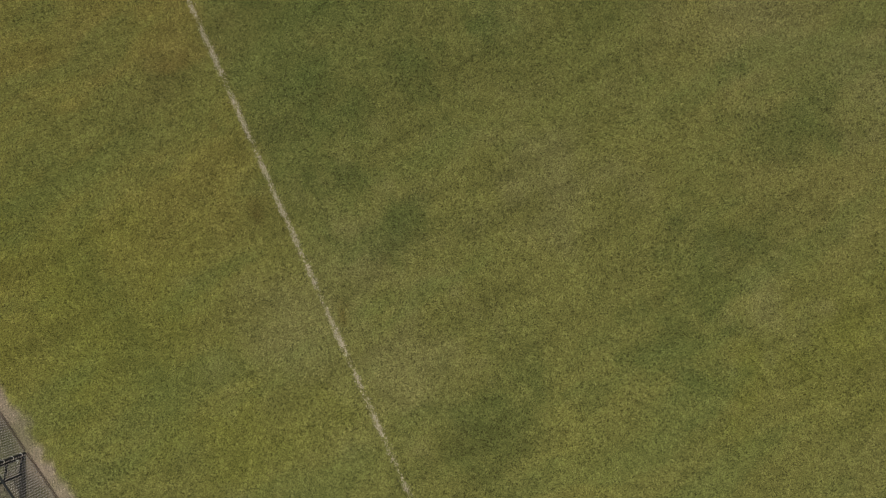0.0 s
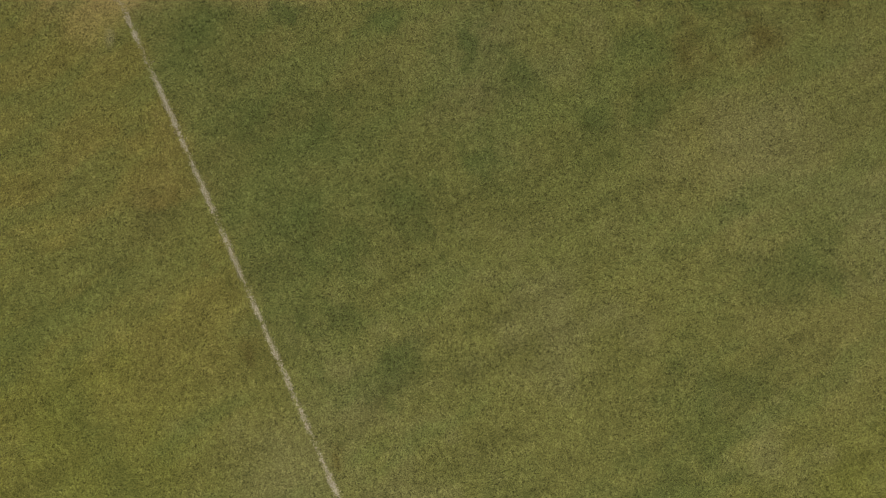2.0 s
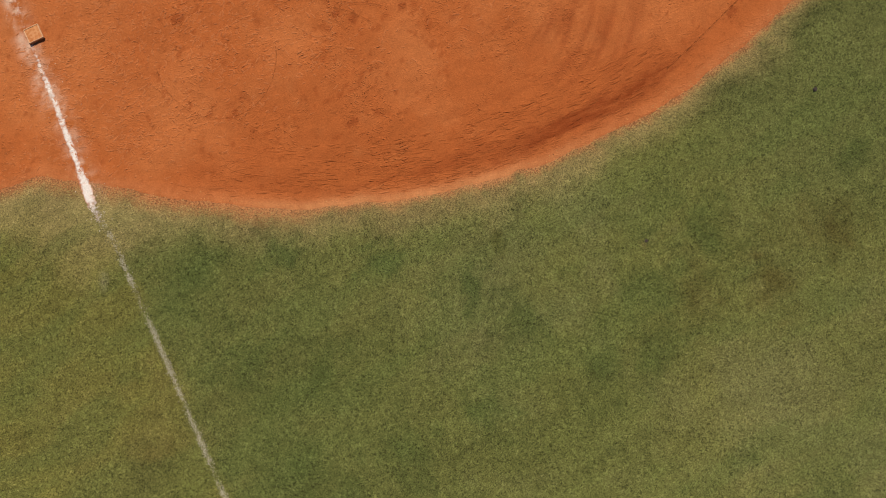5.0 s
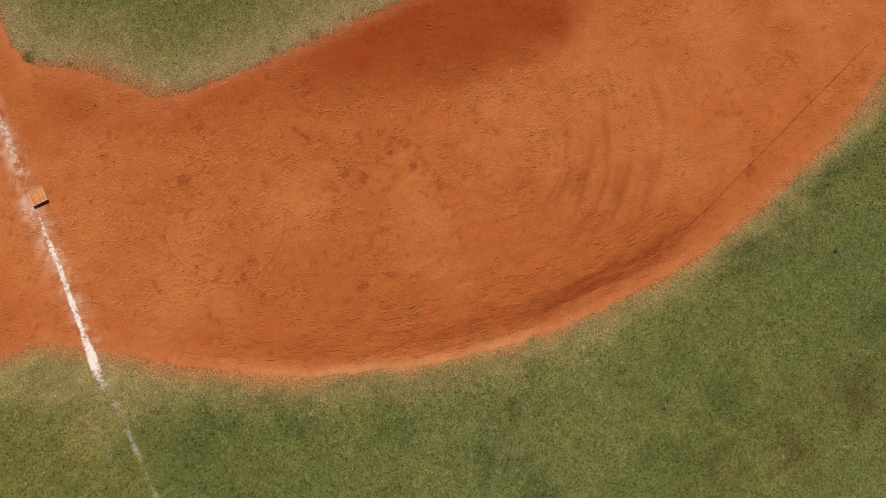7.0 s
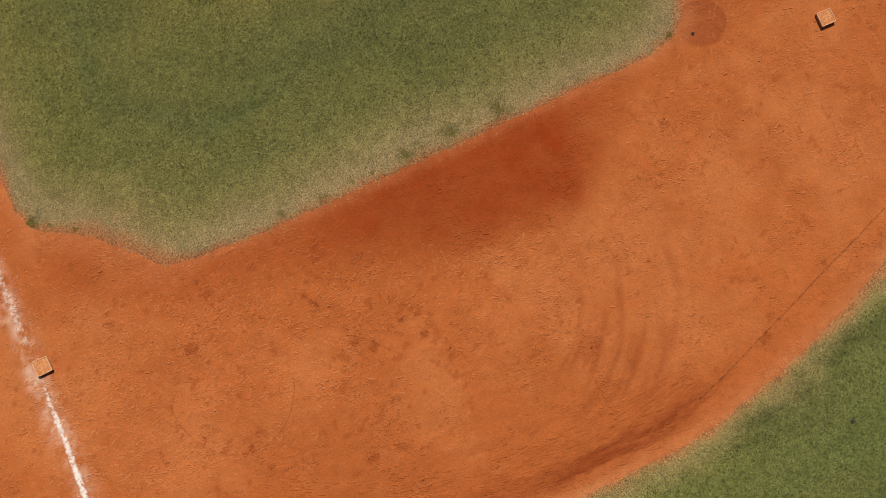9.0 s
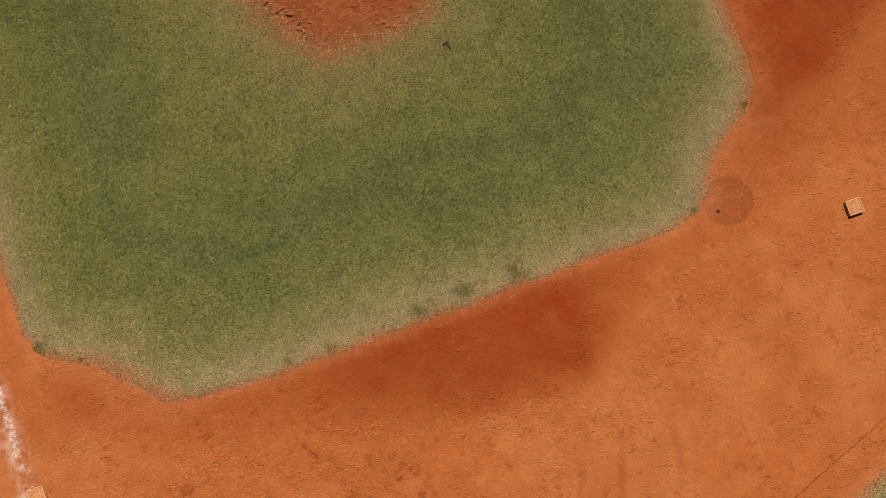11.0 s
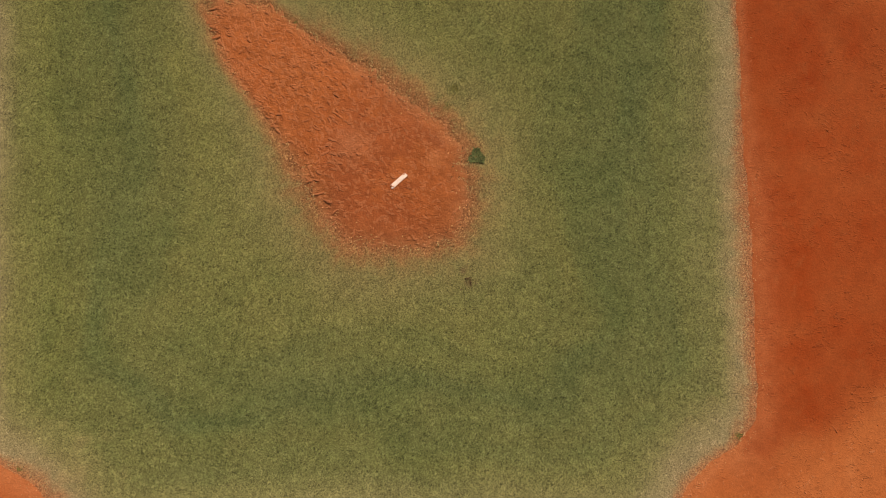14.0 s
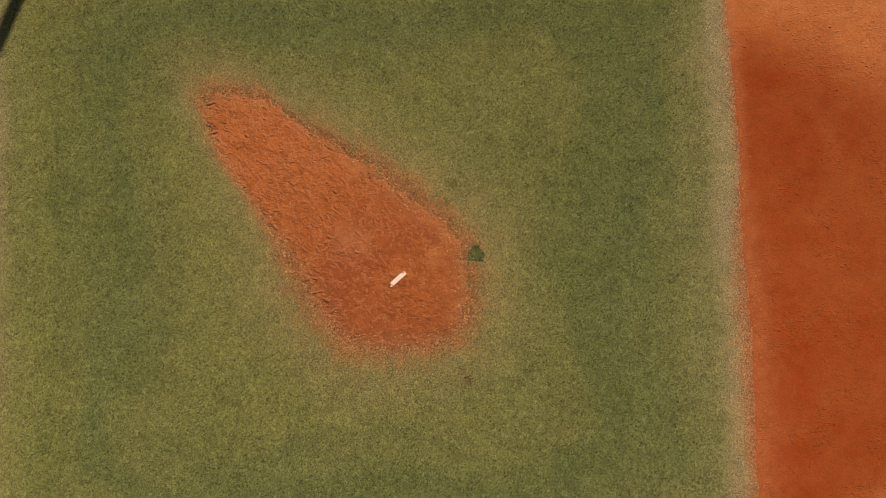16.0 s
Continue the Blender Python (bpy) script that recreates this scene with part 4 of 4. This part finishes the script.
flecks = crumbs("chalk_crumbs", x, y, clay_z(x, y) + np.where(edges(x, y)[0] > 0, 0.035, 0.004), 0.005 + 0.012 * rng.random(count) ** 3, CHALK, tint)
tagged(flecks, "scattered crumbs of white chalk on clay", "chalk crumbs", kind="stuff")

# scratched grooves: two low ridges with a dark gap
def groove(name, sx, sy, wide, dark, label):
    nx, ny = -np.gradient(sy), np.gradient(sx)
    ln = np.hypot(nx, ny)
    nx, ny = nx / ln, ny / ln
    rows_v, rows_c = [], []
    for side, up, tone in ((-0.030, -0.004, 1.0), (-0.016, 0.007, 1.02), (-0.004, 0.0, dark), (0.006, 0.0, dark), (0.014, 0.006, 1.0), (0.026, -0.004, 1.0)):
        shift = side * wide * (1 + 0.3 * fbm(sx, sy, 0.15, 181))
        qx, qy = sx + nx * shift, sy + ny * shift
        rows_v.append(np.c_[qx, qy, clay_z(qx, qy) + up])
        rows_c.append(clay_tint(qx, qy) * tone)
    k = len(sx)
    i = np.arange(k - 1)
    strip = np.concatenate([np.stack([b * k + i, b * k + i + 1, (b + 1) * k + i + 1, (b + 1) * k + i], 1) for b in range(5)])
    return tagged(sheet(name, np.concatenate(rows_v), strip, CLAY, np.concatenate(rows_c)), label, "clay groove", kind="stuff")


u = np.linspace(0, 1, 260)
sx = np.interp(u, [0, 0.25, 0.45, 0.6, 0.8, 1.0], [12.3, 12.6, 12.9, 14.04, 15.28, 17.6])
sy = np.interp(u, [0, 0.25, 0.45, 0.6, 0.8, 1.0], [-6.18, -6.08, -5.97, -5.56, -5.09, -4.24])
groove("clay_groove", sx + 0.02 * fbm(sx, sy, 0.6, 183), sy + 0.02 * fbm(sx, sy, 0.6, 185), 1.5, 0.55, "thin dark drag groove across orange clay")
a = np.linspace(radians(165), radians(352), 150)
r = 1.30 + 0.03 * np.sin(3 * a)
groove("scratched_ring", 3.57 + r * np.cos(a), -1.93 + r * np.sin(a), 0.9, 0.62, "half ring scratched into dry orange clay")
u = np.linspace(0, 1, 60)
for ax, ay, bx, by, bow, wide in ((6.30, -1.95, 6.92, -2.62, 0.06, 1.5), (6.42, -1.90, 7.28, -2.36, 0.10, 1.0), (6.20, -1.98, 6.40, -2.55, -0.05, 1.1), (5.55, -0.60, 5.92, -1.12, 0.04, 1.2)):
    groove("slide_mark", ax + (bx - ax) * u + bow * np.sin(math.pi * u), ay + (by - ay) * u, wide * 1.6, 0.76, "dark slide mark scraped into dry clay")

# rake marks that follow the outer edge of the clay
count = 2600
rr, aa = 15.1 - 1.15 * rng.random(count) ** 1.3, -2.05 + 0.62 * rng.random(count) + rng.normal(0, 0.05, count)
x, y = RUBBER[0] + rr * np.cos(aa), RUBBER[1] + rr * np.sin(aa)
ok = (edges(x, y)[0] < -0.08) & (rng.random(count) < 0.45 + 0.6 * fbm(x, y, 0.5, 187))
x, y, aa = x[ok], y[ok], aa[ok]
n = len(x)
raked = ridges("rake_marks", x, y, clay_z(x, y) + 0.001, aa + math.pi / 2 + rng.normal(0, 0.12, n), 0.10 + 0.25 * rng.random(n), 0.006 + 0.009 * rng.random(n),
               0.014 + 0.012 * rng.random(n), rng.normal(0, 0.3, n), CLAY, clay_tint(x, y) * (0.86 + 0.16 * rng.random((n, 1))))
tagged(raked, "rake marks along the edge of damp clay", "clay scuffs", kind="stuff")


# ---- bases and pitching rubber ----
def base_bag(x, y, turn, label, half=0.163):
    bag = new("base")
    bag.matrix_basis = pose(x, y, CLAY_Z - 0.004, 0, 0, turn)
    high = 0.072
    bm = bmesh.new()
    bmesh.ops.create_grid(bm, x_segments=10, y_segments=10, size=half)
    top = list(bm.verts)
    for v in top:
        e = max(abs(v.co.x), abs(v.co.y)) / half
        v.co.z = high - 0.006 * (e > 0.99) + 0.003 * math.sin(9 * v.co.x + 2) * math.sin(7 * v.co.y)
    edge = [e for e in bm.edges if e.is_boundary]
    for drop, grow_by in ((high * 0.55, 1.012), (high, 1.0)):
        got = bmesh.ops.extrude_edge_only(bm, edges=edge)["geom"]
        for v in (g for g in got if isinstance(g, bmesh.types.BMVert)):
            v.co.z = high - drop
            v.co.x, v.co.y = max(-half, min(half, v.co.x)) * grow_by, max(-half, min(half, v.co.y)) * grow_by
        edge = [g for g in got if isinstance(g, bmesh.types.BMEdge)]
    bmesh.ops.recalc_face_normals(bm, faces=bm.faces)
    part("cover", bm, COVER, bag)
    r = half - 0.005
    for a, b in (((-r, -r), (r, -r)), ((r, -r), (r, r)), ((r, r), (-r, r)), ((-r, r), (-r, -r))):
        bm = bmesh.new()
        tube(bm, [(a[0] + (b[0] - a[0]) * s / 8, a[1] + (b[1] - a[1]) * s / 8, high - 0.001 + 0.001 * math.sin(5 * s)) for s in range(9)], 0.012)
        part("piping", bm, PIPING, bag, "pale raised piping")
    return tagged(bag, label, "base", "bases of the diamond")


base_bag(0.19, 0.19, 1.5, "dust-covered white base bag beside the foul line")
base_bag(18.315, -0.03, -1.0, "pale dusty base bag on open clay", 0.156)

rubber = new("pitching_rubber")
rubber.matrix_basis = pose(RUBBER[0], RUBBER[1], 0.142, 0, 0, 40)
bm = bmesh.new()
bmesh.ops.create_cube(bm, size=1.0)
bmesh.ops.scale(bm, vec=(0.42, 0.094, 0.05), verts=bm.verts)
bmesh.ops.subdivide_edges(bm, edges=bm.edges, cuts=5, use_grid_fill=True)
for v in bm.verts:
    ragged = 1 if v.co.x < -0.18 else 0
    v.co.x += ragged * 0.02 * math.sin(70 * v.co.y)
    v.co.z += 0.003 * math.sin(20 * v.co.x) + 0.025
bmesh.ops.bevel(bm, geom=[e for e in bm.edges if e.calc_face_angle(0) > 1.2], offset=0.006, segments=2, affect="EDGES")
part("slab", bm, WHITE_RUBBER, rubber)
for k, (sx, sy, sr) in enumerate(((0.16, 0.035, 0.013), (0.185, 0.02, 0.010), (-0.185, 0.03, 0.016), (-0.17, -0.03, 0.013), (-0.19, 0.0, 0.016), (0.19, 0.038, 0.009))):
    bm = bmesh.new()
    turned(bm, ((sr, 0), (sr * 1.1, 0.004), (sr * 0.6, 0.009), (sr * 0.2, 0.011)), 8, (sx, sy, 0.049))
    part("clay_smear", bm, SMEARED, rubber, "smear of red clay")
tagged(rubber, "worn white pitching rubber set in the mound", "pitching rubber")


# ---- weeds and tufts ----
def tuft(name, radius, count, long_, colour, label, seed):
    r2 = np.random.default_rng(seed)
    bm = bmesh.new()
    lay = bm.verts.layers.float_color.new("tint")
    for k in range(count):
        a, far = r2.random() * 2 * math.pi, radius * math.sqrt(r2.random())
        far *= 0.8 + 0.3 * math.sin(3 * a + seed)
        h = a + r2.normal(0, 0.9)
        px, py = far * math.cos(a), far * math.sin(a)
        ln, w, rise = long_ * (0.6 + 0.7 * r2.random()), 0.009 + 0.008 * r2.random(), 0.2 + 0.5 * r2.random()
        dx, dy = math.cos(h), math.sin(h)
        pts = []
        for s, ww, up in ((0, 0.5, 0), (0.5, 1.0, 0.65), (1.0, 0.12, 0.8)):
            cx, cy, cz = px + dx * ln * s * math.cos(rise), py + dy * ln * s * math.cos(rise), ln * up * math.sin(rise)
            pts.append((bm.verts.new((cx - dy * w * ww, cy + dx * w * ww, cz)), bm.verts.new((cx + dy * w * ww, cy - dx * w * ww, cz))))
        shade = 0.6 + 0.8 * r2.random()
        for pair in pts:
            for v in pair:
                v[lay] = (colour[0] * shade, colour[1] * shade, colour[2] * shade, 1)
        for p, q in zip(pts[:-1], pts[1:]):
            bm.faces.new((p[0], p[1], q[1], q[0]))
    ob = part(name, bm, BLADE)
    return tagged(ob, label, "weed" if "weed" in name else "grass tuft")


weed = tuft("weed_clump", 0.16, 340, 0.065, (0.088, 0.088, 0.028), "dense dark green weed clump at the mound's edge", 3)
weed.matrix_basis = pose(11.67, 8.86, 0.06)
seed_tuft = tuft("grass_tuft", 0.19, 150, 0.05, (0.122, 0.098, 0.024), "ragged dark green grass tuft along the clay", 5)
seed_tuft["group"] = "tufts along the clay"
sites = [(8.86, 0.98, 0.9), (11.08, 1.10, 1.0), (9.3, 0.97, 0.5), (1.12, 2.98, 0.9), (16.95, 2.72, 0.7), (15.12, 0.98, 0.6), (1.9, 2.45, 0.5), (11.24, 10.26, 0.9),
         (11.42, 10.42, 0.5), (11.05, 9.92, 0.5), (5.95, 0.98, 0.5), (6.9, 0.93, 0.5), (7.6, 0.95, 0.6), (10.4, 1.06, 0.7), (8.1, 0.93, 0.5), (1.45, 2.75, 0.5)]
sites += [(x, y, 0.34) for x, y in ((12.54, 6.53), (13.85, 5.12), (5.85, 7.1), (1.3, 6.4), (10.18, 1.75), (11.27, 4.0), (1.65, 4.55), (5.39, 13.1), (5.15, 12.7), (8.2, -7.6), (10.4, -7.25),
                                    (-1.18, -6.05), (-1.85, -3.95), (-2.43, -11.95), (-3.79, -12.45), (9.07, -17.25), (14.9, 7.2), (6.5, 4.4), (7.83, 11.85))]
for x, y, s in sites:
    t = copy_thing(seed_tuft, pose(x, y + 0.1, float(turf_z(np.array([x]), np.array([y + 0.1]))[0]) - 0.003, 0, 0, 97 * x))
    t.scale = (0.62 * s, 0.62 * s, 0.6 * s)
seed_tuft.matrix_basis = pose(9.96, 1.10, float(turf_z(np.array([9.96]), np.array([1.10]))[0]) - 0.003)
seed_tuft.scale = (0.6, 0.6, 0.6)


# ---- sprinkler heads ----
def sprinkler(x, y, z, r, label, ring):
    head = new("sprinkler_head")
    head.matrix_basis = pose(x, y, z)
    bm = bmesh.new()
    turned(bm, ((r, -0.03), (r, 0.008), (r * 0.94, 0.012), (r * 0.62, 0.012), (r * 0.60, -0.012)), 20)
    part("collar", bm, ring, head)
    bm = bmesh.new()
    turned(bm, ((r * 0.52, -0.02), (r * 0.52, 0.006), (r * 0.4, 0.010), (r * 0.12, 0.011)), 16)
    part("cap", bm, BLACK_PLASTIC, head, "black cap")
    return tagged(head, label, "sprinkler", "sprinkler heads")


sprinkler(15.6, 0.87, CLAY_Z + 0.001, 0.034, "small dark sprinkler head sunk in damp clay", BLACK_PLASTIC)
sprinkler(10.28, -9.34, 0.026, 0.034, "dark sprinkler head in a bare turf spot", BLACK_PLASTIC)
sprinkler(14.98, -7.9, 0.028, 0.042, "black sprinkler head in green outfield turf", BLACK_PLASTIC)


# ---- chain-link fence in foul ground ----
def fence_at(s, side=0.0, z=0.0):
    """A point s metres along the fence, side metres towards the field."""
    return Vector((FENCE_A[0] + FD[0] * s - FD[1] * side, FENCE_A[1] + FD[1] * s + FD[0] * side, z))


FENCE_HIGH, POST_S = 1.05, 4.64
fence = new("chain_link_fence")
fence.matrix_basis = Matrix.Translation(fence_at(0))
inverse = fence.matrix_basis.inverted()


def fence_part(name, bm, mat, parent=None, label=""):
    bmesh.ops.transform(bm, matrix=inverse, verts=bm.verts)
    return part(name, bm, mat, parent or fence, label)


stations = [POST_S - 2.4, POST_S, POST_S + 2.4, POST_S + 4.8]
for n, s in enumerate(stations):
    bm = bmesh.new()
    foot = fence_at(s, -0.045)
    r = 0.036 if n == 1 else 0.028
    tube(bm, [foot + Vector((0, 0, z)) for z in (-0.05, 0.4, 0.8, FENCE_HIGH + 0.04)], r, 14)
    post = fence_part("post", bm, BLACK_STEEL)
    bm = bmesh.new()
    turned(bm, ((r * 1.15, 0), (r * 1.15, 0.02), (r * 0.8, 0.045), (r * 0.2, 0.055)), 14, foot + Vector((0, 0, FENCE_HIGH + 0.03)))
    fence_part("cap", bm, BLACK_STEEL, post)
    if n == 1:
        for z in (0.12, 0.42, 0.72):
            bm = bmesh.new()
            turned(bm, ((r * 1.18, 0), (r * 1.18, 0.022)), 14, foot + Vector((0, 0, z)))
            fence_part("tension_band", bm, ZINC, post, "bright galvanised band")
bm = bmesh.new()
tube(bm, [fence_at(s, -0.045, FENCE_HIGH) for s in np.linspace(stations[0], stations[-1], 8)], 0.021, 10)
fence_part("top_rail", bm, BLACK_STEEL)
# woven wire: zigzag wires, each hooked into the next, with twisted barbs at the lower edge
pitch, rows = 0.055, 38
for s0, s1 in zip(stations[:-1], stations[1:]):
    bm, barbs = bmesh.new(), bmesh.new()
    for w in range(int((s1 - s0) / pitch)):
        mid = s0 + (w + 0.5) * pitch
        pts = []
        for k in range(rows + 1):
            s = mid + (0.53 if k % 2 else -0.03) * pitch
            pts.append(fence_at(s, 0.004 * (1 if (k + w) % 2 else -1), 0.015 + k * FENCE_HIGH / rows))
        tube(bm, pts, 0.0026, 3, cap=False)
        tube(barbs, [fence_at(mid - 0.018, 0.05, 0.006), fence_at(mid - 0.006, 0.01, 0.03), fence_at(mid + 0.010, -0.005, 0.05), fence_at(mid + 0.022, 0.045, 0.02)], 0.0065, 4)
    mesh = fence_part("wire_mesh", bm, WIRE)
    fence_part("barbed_selvage", barbs, DARK_WIRE, mesh, "dark brown twisted wire ends")
tagged(fence, "black-posted chain-link fence on a bare sandy strip", "fence")

# a narrow gate leaf that stands open behind the end post
leaf_a, leaf_b = Vector((-7.06, -15.52, 0.0)), Vector((-7.27, -15.86, 0.0))
gate = new("gate_leaf")
gate.matrix_basis = Matrix.Translation(leaf_b)
shift = gate.matrix_basis.inverted()


def gate_part(name, bm, mat, label=""):
    bmesh.ops.transform(bm, matrix=shift, verts=bm.verts)
    return part(name, bm, mat, gate, label)


for foot in (leaf_a + Vector((-0.02, -0.03, 0)), leaf_b):
    bm = bmesh.new()
    tube(bm, [foot + Vector((0, 0, z)) for z in (-0.03, 0.5, 1.0)], 0.026, 12)
    gate_part("upright", bm, BLACK_STEEL)
for z in (0.05, 0.55, 0.98):
    bm = bmesh.new()
    tube(bm, [leaf_a.lerp(leaf_b, s) + Vector((0, 0, z)) for s in (0.0, 0.5, 1.0)], 0.021, 12)
    gate_part("crossbar", bm, BLACK_STEEL)
bm = bmesh.new()
along = (leaf_b - leaf_a)
for w in range(8):
    pts = [leaf_a + along * ((w + 0.5 + (0.5 if k % 2 else 0.0)) / 8.5) + Vector((0, 0, 0.06 + k * 0.92 / 34)) for k in range(35)]
    tube(bm, pts, 0.0019, 3, cap=False)
gate_part("wire_mesh", bm, WIRE)
bm = bmesh.new()
tube(bm, [leaf_a + Vector((0.01, -0.02, 0.3)), leaf_a + Vector((0.05, -0.06, 0.3)), leaf_a + Vector((0.04, -0.10, 0.34))], 0.008, 8)
gate_part("latch", bm, ZINC, "galvanised latch")
tagged(gate, "narrow black-framed mesh gate standing open", "gate")

# ---- the tall pole whose shadow reaches the infield ----
pole = new("tall_pole")
pole.matrix_basis = pose(5.63, 23.95, 0)
bm = bmesh.new()
tube(bm, [(0, 0, z) for z in np.linspace(-0.1, 14.5, 12)], [0.20 - 0.05 * k / 11 for k in range(12)], 20)
part("shaft", bm, POLE_STEEL, pole)
bm = bmesh.new()
turned(bm, ((0.30, 0.0), (0.30, 0.05), (0.20, 0.06), (0.19, 0.25)), 24)
part("base_flange", bm, POLE_STEEL, pole)
tagged(pole, "tall plain grey steel pole standing in foul turf", "pole")
